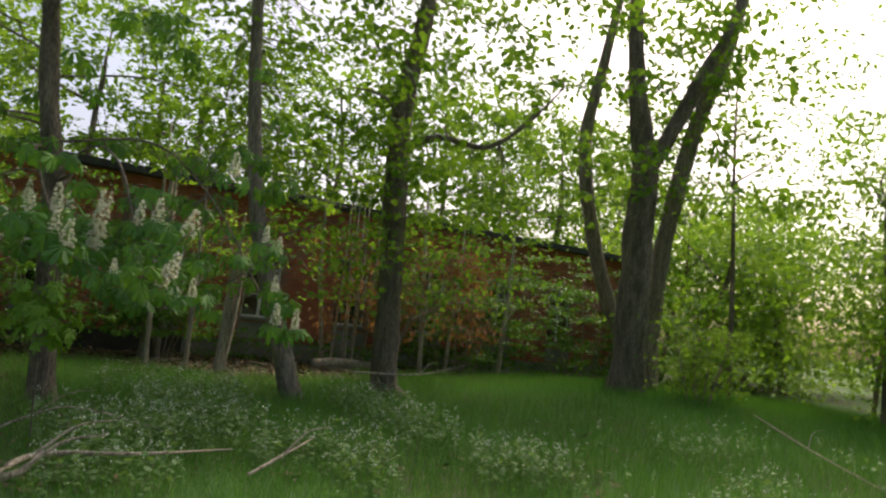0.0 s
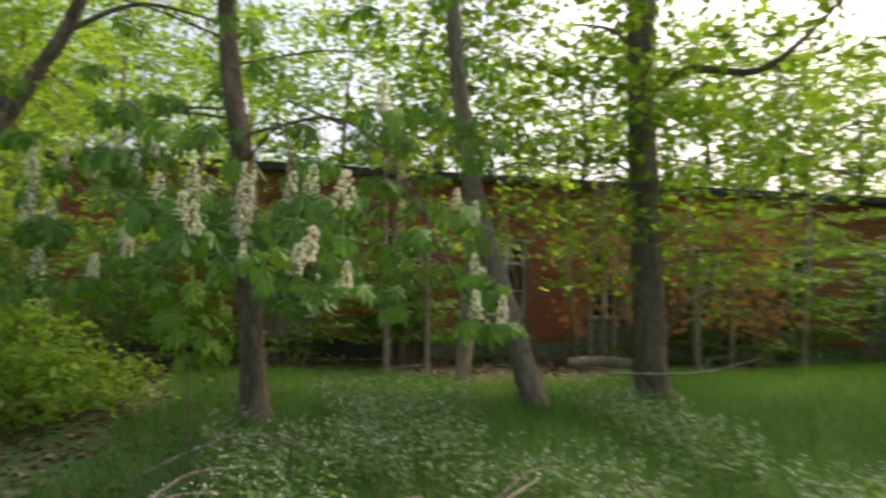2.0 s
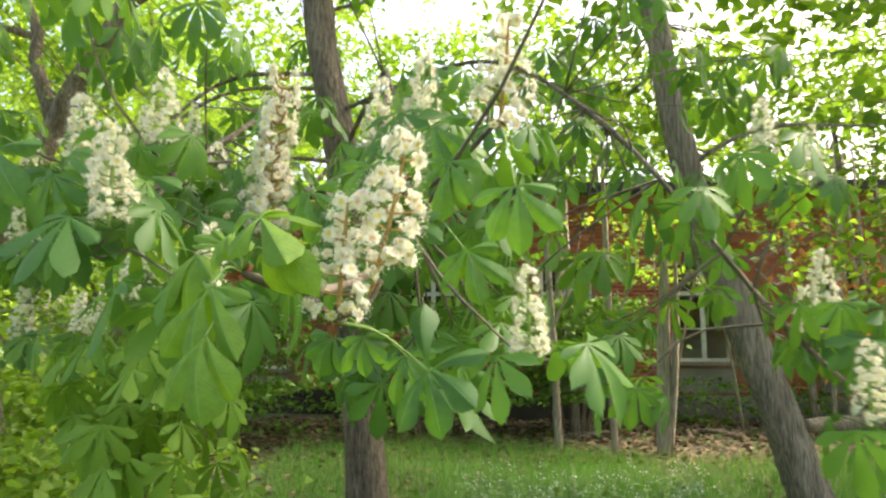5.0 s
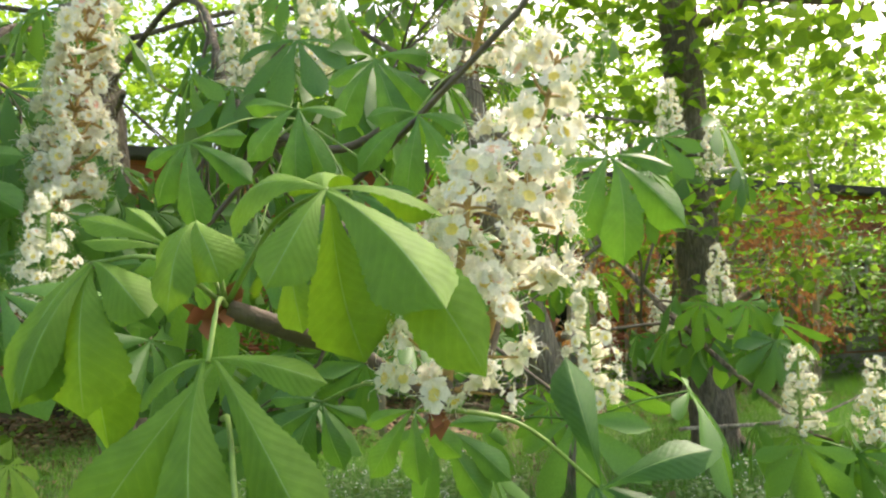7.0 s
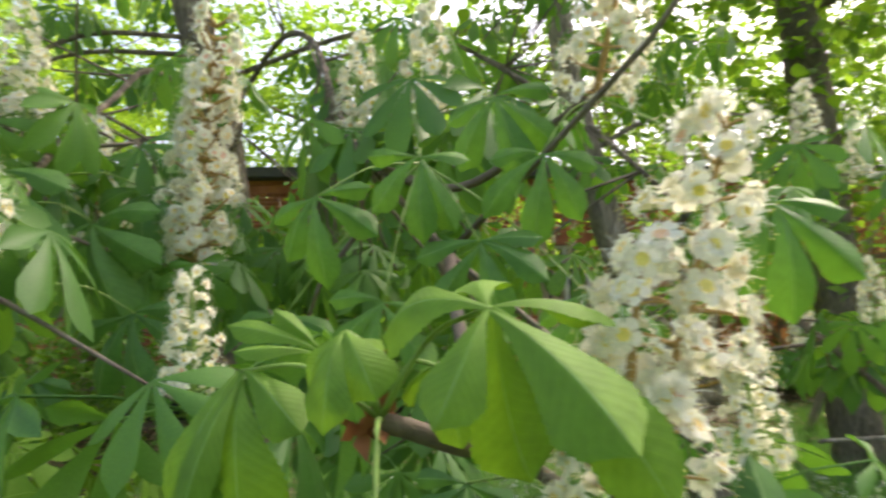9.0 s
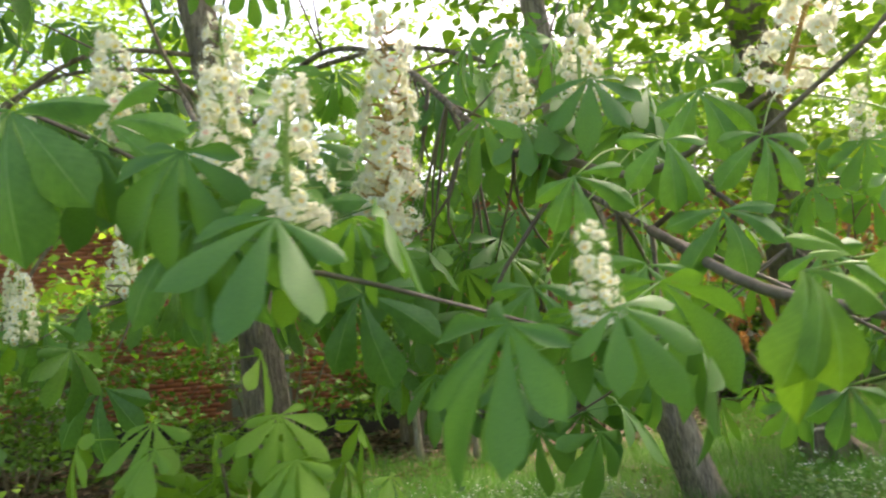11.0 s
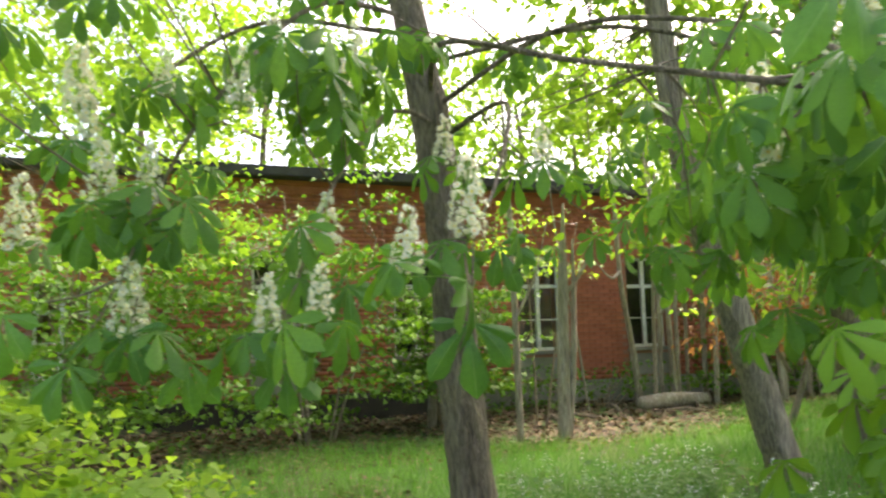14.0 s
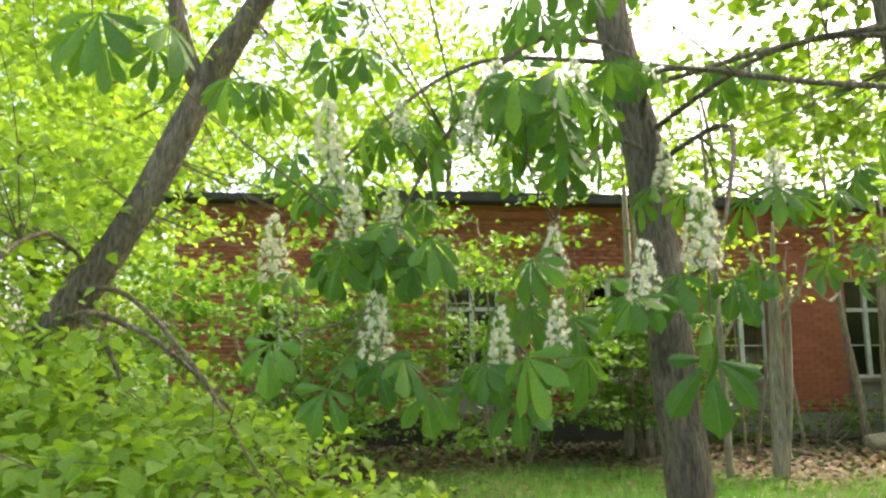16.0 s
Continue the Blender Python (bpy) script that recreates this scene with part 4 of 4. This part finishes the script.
def spray_leaf(hub, leaflets, bud, material, seed, stalk_material=STALK):
    """A broad leaf at eye level: leaflets given by the way to the tip (right, up, towards the path), width, arch and how far the face turns up."""
    r = np.random.default_rng(seed)
    v, f, blade = [], [], []
    rows = 47
    across = (-1, -0.78, -0.55, -0.32, -0.14, -0.02, 0.02, 0.14, 0.32, 0.55, 0.78, 1)
    cols = len(across) - 1
    ribs = []
    for a, b, c, width, arch, rise in leaflets:
        ja, jl = r.normal() * 0.09, r.uniform(0.88, 1.08)
        a, b, width = (a - b * ja) * jl, (b + a * ja) * jl, width * r.uniform(0.9, 1.06)
        tip = RIGHT * a + UP * b + BACK * c
        L = tip.length
        normal = (BACK + UP * rise).normalized()
        side = tip.cross(normal).normalized()
        normal = side.cross(tip).normalized()
        fold, twist, wave = r.uniform(0.3, 0.75), r.normal() * 0.3, r.uniform(0, 6.28)
        base = len(v)
        for i in range(rows):
            u = i / (rows - 1)
            half = np.interp(u, PROFILE_U, PROFILE_W) / 0.215 * width / 2
            if 3 < i < rows - 1:
                half *= 1 - 0.06 * (i % 2) + 0.03 * math.sin(u * 17 + wave)
            for j in range(cols + 1):
                s = across[j]
                lift = arch * L * u * (1 - u) * 2.2 - fold * abs(s) * half + twist * s * half * u - 0.04 * L * u * u
                lift += (0.028 * math.sin(2 * math.pi * (u * 13 - abs(s) * 2.6)) * min(1, abs(s) * 3) - 0.05 * max(0, 1 - abs(s) * 6)) * half
                p = tip * u + side * (s * half) + normal * lift + side * (0.03 * L * math.sin(u * 3 + wave))
                v.append(tuple(p))
                blade.append((s, u))
        for i in range(rows - 1):
            for j in range(cols):
                q = base + i * (cols + 1) + j
                ribs.append(1 if j == 5 and i < rows - 3 else 0)
                f.append([q, q + 1, q + cols + 2, q + cols + 1])
    ob = mesh_object("leaf", v, f, material, chestnut, smooth=True)
    ob.data.materials.append(MIDRIB)
    layer = ob.data.uv_layers.new(name="blade")
    layer.data.foreach_set("uv", np.array([blade[i] for q in f for i in q], dtype=np.float32).ravel())
    ob.data.polygons.foreach_set("material_index", ribs)
    ob.location = hub
    m = (Vector(hub) + Vector(bud)) / 2 + Vector((0, 0, 0.018))
    v, f = tube([bud, tuple(m), hub], [0.0021, 0.0017, 0.0015], 6, 0, 10)
    mesh_object("leaf_stalk", v, f, stalk_material, chestnut, smooth=True)


# the bright young leaves round the bud
spray_leaf((2.428, -0.007, 1.701), [(0.062, -0.066, 0.05, 0.062, 0.2, 0.7), (0.104, -0.112, 0.012, 0.052, 0.25, 0.5), (-0.026, -0.055, 0.04, 0.04, 0.2, 0.5), (0.026, -0.122, -0.05, 0.06, 0.15, 0.2),
                                    (-0.062, -0.03, -0.03, 0.05, 0.4, 1.0), (0.078, -0.012, -0.05, 0.04, 0.2, 2.0), (-0.02, 0.008, -0.07, 0.05, 0.3, 2.0)], BUD, LEAF_OB_YOUNG, 1)
spray_leaf((2.361, -0.018, 1.601), [(-0.062, -0.098, 0.03, 0.044, 0.15, 0.4), (0.006, -0.118, 0.045, 0.05, 0.15, 0.5), (0.07, -0.09, 0.03, 0.042, 0.15, 0.5), (0.07, -0.014, -0.01, 0.026, 0.2, 0.8), (-0.05, -0.03, -0.04, 0.03, 0.2, 0.8)], BUD, LEAF_OB_YOUNG, 2)
spray_leaf((2.279, 0.131, 1.664), [(-0.064, -0.092, 0.03, 0.056, 0.35, 0.5), (0.028, -0.11, 0.03, 0.062, 0.3, 0.4), (0.055, -0.034, 0.03, 0.04, 0.3, 0.8), (-0.024, -0.155, -0.03, 0.05, 0.1, 0.2), (-0.02, -0.09, 0.05, 0.03, 0.3, 0.1)], BUD, LEAF_OB_YOUNG, 3)
spray_leaf((2.351, 0.084, 1.69), [(-0.008, -0.062, 0.03, 0.034, 0.4, 0.4), (0.03, -0.042, 0.03, 0.04, 0.4, 0.6), (-0.028, -0.036, 0.0, 0.028, 0.4, 0.5), (0.02, -0.03, -0.03, 0.03, 0.3, 0.6)], BUD, LEAF_OB_YOUNG, 4)
spray_leaf((2.335, 0.13, 1.673), [(-0.064, 0.022, 0.01, 0.02, 0.2, 1.2), (-0.04, 0.038, 0.0, 0.018, 0.2, 1.0), (-0.05, 0.005, 0.03, 0.016, 0.2, 1.2)], BUD, LEAF_OB_YOUNG, 5)
spray_leaf((2.41, 0.07, 1.665), [(0.01, -0.055, 0.01, 0.036, 0.2, 0.3), (0.035, 0.004, 0.01, 0.02, 0.2, 1.5), (-0.03, -0.02, -0.02, 0.025, 0.2, 1.0)], BUD, LEAF_OB_YOUNG, 6)
spray_leaf((2.375, -0.06, 1.535), [(-0.05, -0.09, 0.02, 0.055, 0.2, 0.6), (0.01, -0.105, 0.03, 0.06, 0.2, 0.6), (0.055, -0.08, 0.01, 0.05, 0.2, 0.6)], (2.37, 0.05, 1.56), LEAF_OB_YOUNG, 7)
# the darker glossy leaves under the candles
spray_leaf((2.655, 0.075, 1.486), [(-0.028, 0.088, -0.03, 0.044, 0.25, 0.3), (0.095, 0.035, 0.0, 0.04, 0.25, 0.9), (0.085, -0.055, 0.03, 0.045, 0.2, 0.8), (-0.035, -0.085, 0.03, 0.05, 0.2, 0.7), (0.03, -0.1, 0.03, 0.052, 0.2, 0.7)], BUD_LOW, LEAF_OB, 8)
HANG = [(-0.076, -0.014, 0.0, 0.031, 0.25, 0.4), (-0.066, -0.084, 0.015, 0.044, 0.25, 0.4), (0.004, -0.118, 0.02, 0.05, 0.25, 0.4), (0.07, -0.08, 0.015, 0.043, 0.25, 0.4), (0.074, -0.01, 0.0, 0.03, 0.25, 0.5)]
for k, (hub, size, turn, bud) in enumerate((((2.54, 0.2, 1.535), 0.62, 0.1, BUD_LOW), ((2.47, 0.295, 1.535), 0.7, -0.3, BUD_LOW), ((2.60, 0.3, 1.5), 0.8, 0.3, BUD_LOW), ((2.795, 0.267, 1.80), 1.1, 0.1, BUD_HIGH), ((2.62, 0.70, 2.05), 1.25, 0.15, BUD_HIGH),
                                            ((2.66, 0.6, 1.93), 1.15, -0.2, BUD_HIGH), ((2.48, 0.62, 1.93), 1.1, -0.1, BUD_BACK), ((2.33, 0.66, 1.88), 1.1, 0.2, BUD_BACK), ((2.56, 0.6, 1.8), 1.2, 0.1, BUD_BACK), ((2.42, 0.62, 1.72), 1.1, -0.2, BUD_BACK),
                                            ((2.7, 0.55, 1.72), 1.1, 0.25, BUD_BACK), ((2.27, 0.75, 1.7), 1.1, -0.1, BUD_BACK))):
    ct, st = math.cos(turn), math.sin(turn)
    spray_leaf(hub, [((a * ct - b * st) * size, (a * st + b * ct) * size, c * size, w * size, arch, rise) for a, b, c, w, arch, rise in HANG], bud, LEAF_OB, 20 + k)


# a chestnut sapling with bright young leaves at waist height
sapling = new("chestnut_sapling")
tagged(sapling, "young horse chestnut sapling with bright green hand-shaped leaves", "sapling")
SAPLING_STEM = [(1.84, 1.16, -0.05), (1.8, 1.1, 0.7), (1.76, 1.05, 1.15), (1.72, 1.02, 1.45)]
v, f = tube(SAPLING_STEM, [0.008, 0.007, 0.006, 0.003], 7, 0.1, 20)
mesh_object("stem", v, f, TWIG, sapling, smooth=True)
YOUNG_MESHES = [leaf_mesh(q, LEAF_OB_YOUNG) for q in LEAF_SHAPES[:3]]
for k in range(70):
    c = along(SAPLING_STEM, 30)[rng.integers(17, 30)] + np.array([0.05 + rng.normal() * 0.12, rng.normal() * 0.12, rng.normal() * 0.05])
    a = rng.uniform(0, 6.28)
    if clear_of_walk(c, 0.6):
        add_leaf(sapling, c, (math.cos(a), math.sin(a), 0.15), (rng.normal() * 0.2, rng.normal() * 0.2, 1), rng.uniform(0.1, 0.15), YOUNG_MESHES[k % 3])

# broad leaves hanging under the candles and from the limb over the path
for k, (hub, size, turn) in enumerate((((1.25, 2.44, 1.53), 2.3, -0.1), ((0.27, 3.1, 1.4), 1.9, 0.0), ((0.64, 2.95, 1.38), 1.9, 0.1), ((-0.16, 3.05, 1.4), 1.9, -0.3), ((-0.12, 3.2, 2.0), 2.1, -0.1), ((0.11, 3.2, 2.0), 2.1, 0.3), ((0.06, 2.98, 1.52), 1.7, 0.2),
                                       ((-0.42, 3.2, 1.6), 2.0, -0.2), ((0.5, 2.9, 1.5), 1.6, 0.25), ((0.9, 3.0, 1.7), 1.8, 0.1), ((1.05, 2.5, 1.78), 1.7, -0.5), ((1.5, 2.7, 1.85), 1.8, 0.4), ((1.44, 0.8, 2.03), 2.2, 0.05), ((1.3, 0.85, 2.1), 1.7, -0.6), ((1.55, 0.95, 2.06), 1.7, 0.7),
                                       ((1.71, 0.75, 1.84), 1.7, 0.1), ((1.78, 0.95, 1.98), 1.9, -0.2), ((1.9, 1.05, 1.9), 1.8, 0.3), ((2.0, 0.95, 1.72), 1.6, 0.2), ((1.95, 1.25, 2.0), 1.9, 0.0))):
    ct, st = math.cos(turn), math.sin(turn)
    near = limb_points[np.argmin(np.linalg.norm(limb_points - np.array(hub), axis=1))]
    bud = Vector(hub) + (Vector(near) - Vector(hub)).normalized() * min(0.16, (Vector(near) - Vector(hub)).length)
    spray_leaf(hub, [((a * ct - b * st) * size, (a * st + b * ct) * size, c * size, w * size, arch, rise) for a, b, c, w, arch, rise in HANG], tuple(bud), LEAF_OB, 60 + k)
    v, f = tube([tuple(near), tuple((Vector(near) + bud) / 2 - Vector((0, 0, 0.02))), tuple(bud)], [0.006, 0.005, 0.004], 6, 0.1, 10)
    mesh_object("twig", v, f, TWIG, chestnut, smooth=True)


# ---- bare stems, stump and timber by the wall ----
def bare_stem(name, label, pts, radii, bark, branches=()):
    t = new(name)
    tagged(t, label, "tree stem")
    v, f = tube(pts, radii, 10, 0.2, 24)
    mesh_object("stem", v, f, bark, t, smooth=True)
    for q, r in branches:
        v, f = tube(q, r, 6, 0.15, 10)
        mesh_object("branch", v, f, bark, t, smooth=True)


bare_stem("dead_trunk", "pale dead double trunk with a broken pointed top", [(5.05, 8.3, -0.1), (5.08, 8.3, 1.1), (5.12, 8.3, 2.1), (5.18, 8.3, 3.2)], [0.1, 0.085, 0.07, 0.012], BARK_DEAD,
          [([(5.1, 8.3, 0.0), (5.2, 8.27, 0.9), (5.26, 8.27, 1.9), (5.28, 8.27, 2.7)], [0.06, 0.05, 0.04, 0.015]), ([(5.12, 8.3, 1.9), (5.4, 8.2, 2.3), (5.55, 8.15, 2.8)], [0.03, 0.022, 0.008])])
bare_stem("sapling_stem", "thin leaning bare sapling in front of the brick wall", [(8.2, 10.9, -0.05), (8.08, 10.9, 1.0), (7.9, 10.9, 2.2), (7.85, 10.9, 3.2), (7.7, 10.8, 5.2)], [0.07, 0.055, 0.05, 0.045, 0.02], BARK_DEAD,
          [([(7.88, 10.9, 2.5), (7.55, 10.7, 2.35), (7.2, 10.6, 2.6)], [0.035, 0.025, 0.01])])
for x, y, lean, r in ((8.3, 10.6, 0.1, 0.035), (8.6, 10.4, -0.15, 0.03), (8.9, 10.7, 0.05, 0.04), (9.4, 10.3, 0.2, 0.045), (4.45, 8.4, -0.05, 0.045), (3.75, 8.6, -0.12, 0.05), (8.75, 11.0, 0.05, 0.04), (9.1, 11.1, -0.08, 0.045), (9.35, 11.0, 0.1, 0.035), (9.7, 10.9, 0.05, 0.05), (10.3, 9.6, -0.2, 0.06), (11.2, 9.9, 0.2, 0.05), (3.9, 10.3, 0.1, 0.07), (4.2, 10.2, -0.1, 0.06), (12.4, 9.2, 0.15, 0.06), (6.9, 10.6, -0.5, 0.02)):
    bare_stem("sapling_stem", "thin bare sapling in front of the brick wall", [(x, y, -0.05), (x + lean * 0.4, y, 1.4), (x + lean, y, 3.0), (x + lean * 1.2, y + 0.1, 4.8)], [r * 1.1, r, r * 0.8, r * 0.3], BARK_DEAD,
              [([(x + lean * 0.5, y, 1.6), (x + lean + 0.3, y - 0.1, 2.2), (x + lean + 0.45, y - 0.2, 2.9)], [r * 0.5, r * 0.35, r * 0.12])])
log = new("fallen_log")
tagged(log, "cut pale log lying on the leaf litter by the wall", "log")
v, f = tube([(7.75, 10.35, 0.11), (8.4, 10.4, 0.16), (9.35, 10.5, 0.12)], [0.12, 0.13, 0.11], 14, 0.12, 20)
mesh_object("bark", v, f, BARK_DEAD, log, smooth=True)
for q in range(8):
    a, x, y = rng.uniform(0, 3.14), rng.uniform(3.0, 9.5), rng.uniform(8.8, 10.6)
    l = rng.uniform(0.5, 1.4)
    st = new("fallen_branch")
    tagged(st, "grey fallen branch lying in the leaf litter", "branch")
    v, f = tube([(x, y, 0.03), (x + l * 0.5 * math.cos(a), y + l * 0.3 * math.sin(a), 0.09), (x + l * math.cos(a), y + l * 0.6 * math.sin(a), 0.05)], [0.035, 0.03, 0.012], 7, 0.2, 14)
    mesh_object("wood", v, f, BARK_LIGHT, st, smooth=True)
# fallen branches by the start of the path
for pts, r in (([(1.4, 1.5, 0.1), (1.84, 1.6, 0.3), (2.23, 1.65, 0.36), (3.15, 1.6, 0.12)], 0.012), ([(1.51, -1.05, 0.3), (1.82, -0.4, 0.38), (2.5, -0.28, 0.36), (3.33, 0.37, 0.25)], 0.022), ([(1.48, -0.52, 0.26), (1.74, -0.54, 0.3), (1.87, -0.39, 0.4)], 0.03), ([(3.27, -0.38, 0.22), (3.62, -0.1, 0.3), (4.12, 0.52, 0.32)], 0.016), ([(13.79, 2.7, 0.35), (10.4, -0.44, 0.4), (8.55, -2.31, 0.42)], 0.014),
               ([(6.4, 5.0, 0.5), (7.6, 4.8, 0.55), (8.6, 4.9, 0.75)], 0.02)):
    st = new("fallen_branch")
    tagged(st, "bare grey fallen branch caught in the grass", "branch")
    v, f = tube(pts, [r, r * 0.9, r * 0.6, r * 0.3], 7, 0.2, 24)
    mesh_object("wood", v, f, BARK_DEAD, st, smooth=True)
    e = np.array(pts[1])
    v, f = tube([e, e + np.array([0.25, 0.1, 0.18]), e + np.array([0.5, 0.1, 0.22])], [r * 0.6, r * 0.4, r * 0.15], 5, 0.2, 8)
    mesh_object("wood", v, f, BARK_DEAD, st, smooth=True)
# a broken bough with withered brown leaves
bough = new("broken_bough")
tagged(bough, "broken bough with hanging withered brown leaves", "branch")
for pts in ([(8.2, 7.6, -0.05), (8.6, 7.4, 1.2), (9.0, 7.2, 2.4), (9.8, 7.0, 3.2)], [(8.7, 7.4, 1.4), (9.6, 7.2, 1.9), (10.3, 7.0, 1.8)], [(8.4, 7.5, 0.9), (7.9, 7.0, 1.7), (7.8, 6.8, 2.4)]):
    v, f = tube(pts, [0.05, 0.04, 0.03, 0.012], 8, 0.2, 20)
    mesh_object("limb", v, f, BARK_LIGHT, bough, smooth=True)
v, f = tube([(8.2, 7.5, 0.8), (7.4, 7.2, 1.6), (6.7, 7.0, 2.6)], [0.035, 0.025, 0.01], 8, 0.2, 16)
mesh_object("limb", v, f, BARK_LIGHT, bough, smooth=True)
brown = leaf_sprays("foliage", np.vstack([box_points(40, 8.0, 10.6, 6.8, 7.9, 1.2, 3.0), box_points(16, 6.4, 7.8, 6.7, 7.4, 1.2, 2.8)]), 26, 0.2, 0.13, simple_leaf(0.45, 0.35), DEADLEAF, bough, "", 0.8, 1.2)
brown["kind"] = "stuff"



# ---- woods all round ----
def wood(name, label, count, box, trunk_r, sprays, per, leaf, spread, material, z0=3.0, twigs=False):
    """A belt of woodland: separate trunks and, as one mass nobody could count, its leaves."""
    x0, x1, y0, y1, z1 = box
    for i in range(count):
        x, y = x0 + (x1 - x0) * (i + rng.uniform(0.1, 0.9)) / count, rng.uniform(y0, y1)
        t = new("woodland_tree")
        tagged(t, label, "tree", group=name)
        h = z1 * rng.uniform(0.8, 1.05)
        lean = rng.normal(size=2) * 0.6
        r = trunk_r * rng.uniform(0.6, 1.3)
        pts = [(x, y, -0.2), (x + lean[0] * 0.3, y + lean[1] * 0.3, h * 0.3), (x + lean[0] * 0.5, y + lean[1], h * 0.6), (x + lean[0], y + lean[1], h * 0.88)]
        v, f = tube(pts, [r * 1.2, r, r * 0.7, r * 0.2], 9, 0.12, 20)
        mesh_object("trunk", v, f, BARK, t, smooth=True)
        for k in range(4):
            z = h * rng.uniform(0.3, 0.75)
            c = np.array(smooth_path(pts, 40)[int(z / h * 39)])
            e = c + np.array([rng.normal() * 1.6, rng.normal() * 1.2, rng.uniform(0.6, 2.2)])
            v, f = tube([c, (c + e) / 2 + rng.normal(size=3) * 0.2, e], [r * 0.45, r * 0.3, r * 0.08], 6, 0.1, 9)
            mesh_object("limb", v, f, BARK, t, smooth=True)
        tops = np.column_stack([x + rng.normal(size=sprays) * spread, y + rng.normal(size=sprays) * spread, rng.uniform(z0, h * 1.05, sprays)])
        ob = leaf_sprays("foliage", tops, int(per * 1.2), 0.42, leaf, FAR_LEAF, material, t, "", 0.45, 0.2)
        ob["kind"] = "stuff"


wood("wood behind the building", "tall leafy tree rising behind the brick building", 20, (-16, 42, 22, 32, 14), 0.2, 105, 34, 0.32, 2.2, LEAF_WOOD, 3.0)
wood("wood beside the building", "tall leafy tree at the end of the brick building", 11, (-18, -5.0, 7, 22, 13), 0.17, 170, 40, 0.2, 1.7, LEAF_LINDEN, 0.5)
wood("young wood by the field", "thin young tree with light spring leaves", 14, (16, 32, -6, 8, 10.0), 0.07, 85, 26, 0.19, 1.4, LEAF_WOOD, 0.8)
wood("wood past the building", "leafy tree standing past the end of the brick building", 9, (21, 38, 9, 18, 8.0), 0.12, 110, 34, 0.24, 1.7, LEAF_LINDEN, 0.3)
wood("thicket at the edge of the grass", "slender leafy tree among saplings", 8, (18.5, 29, -4, 5, 5.5), 0.06, 55, 28, 0.17, 1.1, LEAF_LINDEN, 0.5)
wood("far wood", "distant leafy tree at the edge of the field", 16, (34, 66, -22, 12, 12), 0.2, 110, 26, 0.45, 2.6, LEAF_WOOD, 0.6)
wood("wood behind the path", "leafy tree behind the path", 10, (-14, 16, -17, -10, 11), 0.18, 90, 24, 0.24, 1.8, LEAF_WOOD, 1.2)

# ---- undergrowth ----
grass_patch(200000, 0.0, 22.0, -5.0, 9.6, 0.24, lush)


def herbs(count, x0, x1, y0, y1, label, seed_keep=0.0):
    """White-flowering herbs: a stem, leaves along it and a tuft of bloom on top."""
    p = np.stack([rng.uniform(x0, x1, count), rng.uniform(y0, y1, count)], 1)
    p = np.array([q for q in p if noise.noise(Vector((q[0] * 0.7, q[1] * 0.7, 5.0))) > seed_keep])
    n = len(p)
    base = np.array([(x, y, ground_height(x, y)) for x, y in p])
    h = rng.uniform(0.22, 0.5, n)
    top = base + np.column_stack([rng.normal(size=n) * 0.04, rng.normal(size=n) * 0.04, h])
    leaf_at = np.repeat(base, 6, axis=0) + (np.repeat(top - base, 6, axis=0)) * rng.uniform(0.15, 0.95, (n * 6, 1))
    d = rng.normal(size=(n * 6, 3))
    d[:, 2] *= 0.3
    t = new("flowering_herbs")
    tagged(t, label, "plants", kind="stuff")
    scatter("herb_leafage", FAR_LEAF, leaf_at, frames_for(d, np.array([0, 0, 1.0]) + rng.normal(size=d.shape) * 0.3), rng.uniform(0.04, 0.09, n * 6), HERB, t)["kind"] = "stuff"
    b = np.repeat(top, 4, axis=0) + rng.normal(size=(n * 4, 3)) * 0.014
    scatter("bloom", FAR_LEAF, b, frames_for(unit(n * 4), unit(n * 4)), rng.uniform(0.01, 0.022, n * 4), WHITE_BLOOM, t)["kind"] = "stuff"
    st = np.tile(np.array([[-0.004, 0, 0], [0.004, 0, 0], [0.003, 1, 0], [-0.003, 1, 0]]), 1)
    dirs = (top - base) / h[:, None]
    rots = frames_for(dirs, unit(n))
    scatter("stalk", (st.tolist(), [[0, 1, 2, 3]]), base, rots, h, HERB, t)["kind"] = "stuff"


herbs(1900, 1.8, 6.5, -0.5, 5.2, "low herbs with small white flowers in the grass", -0.05)
herbs(500, 6.0, 11.0, -3.0, 1.0, "pale green herbs in the long grass", 0.1)


def litter(count, x0, x1, y0, y1, label, keep=-1.0):
    p = np.stack([rng.uniform(x0, x1, count), rng.uniform(y0, y1, count)], 1)
    p = np.array([q for q in p if noise.noise(Vector((q[0] * 0.8, q[1] * 0.8, 2.0))) > keep])
    n = len(p)
    places = np.array([(x, y, ground_height(x, y) + rng.uniform(0.004, 0.035)) for x, y in p])
    d = rng.normal(size=(n, 3))
    d[:, 2] *= 0.2
    ob = scatter("leaf_litter", FAR_LEAF, places, frames_for(d, np.array([0, 0, 1.0]) + rng.normal(size=(n, 3)) * 0.3), rng.uniform(0.06, 0.14, n), LITTER)
    tagged(ob, label, "leaf litter", kind="stuff")


litter(15000, -3.5, 12.0, 7.6, 11.95, "dry brown leaves heaped along the wall")
litter(5000, -4.0, 2.2, 0.0, 8.0, "dry brown leaves on bare soil under the trees", -0.3)
litter(2500, 1.5, 9.0, -1.0, 8.2, "scattered dry leaves in the grass", 0.15)
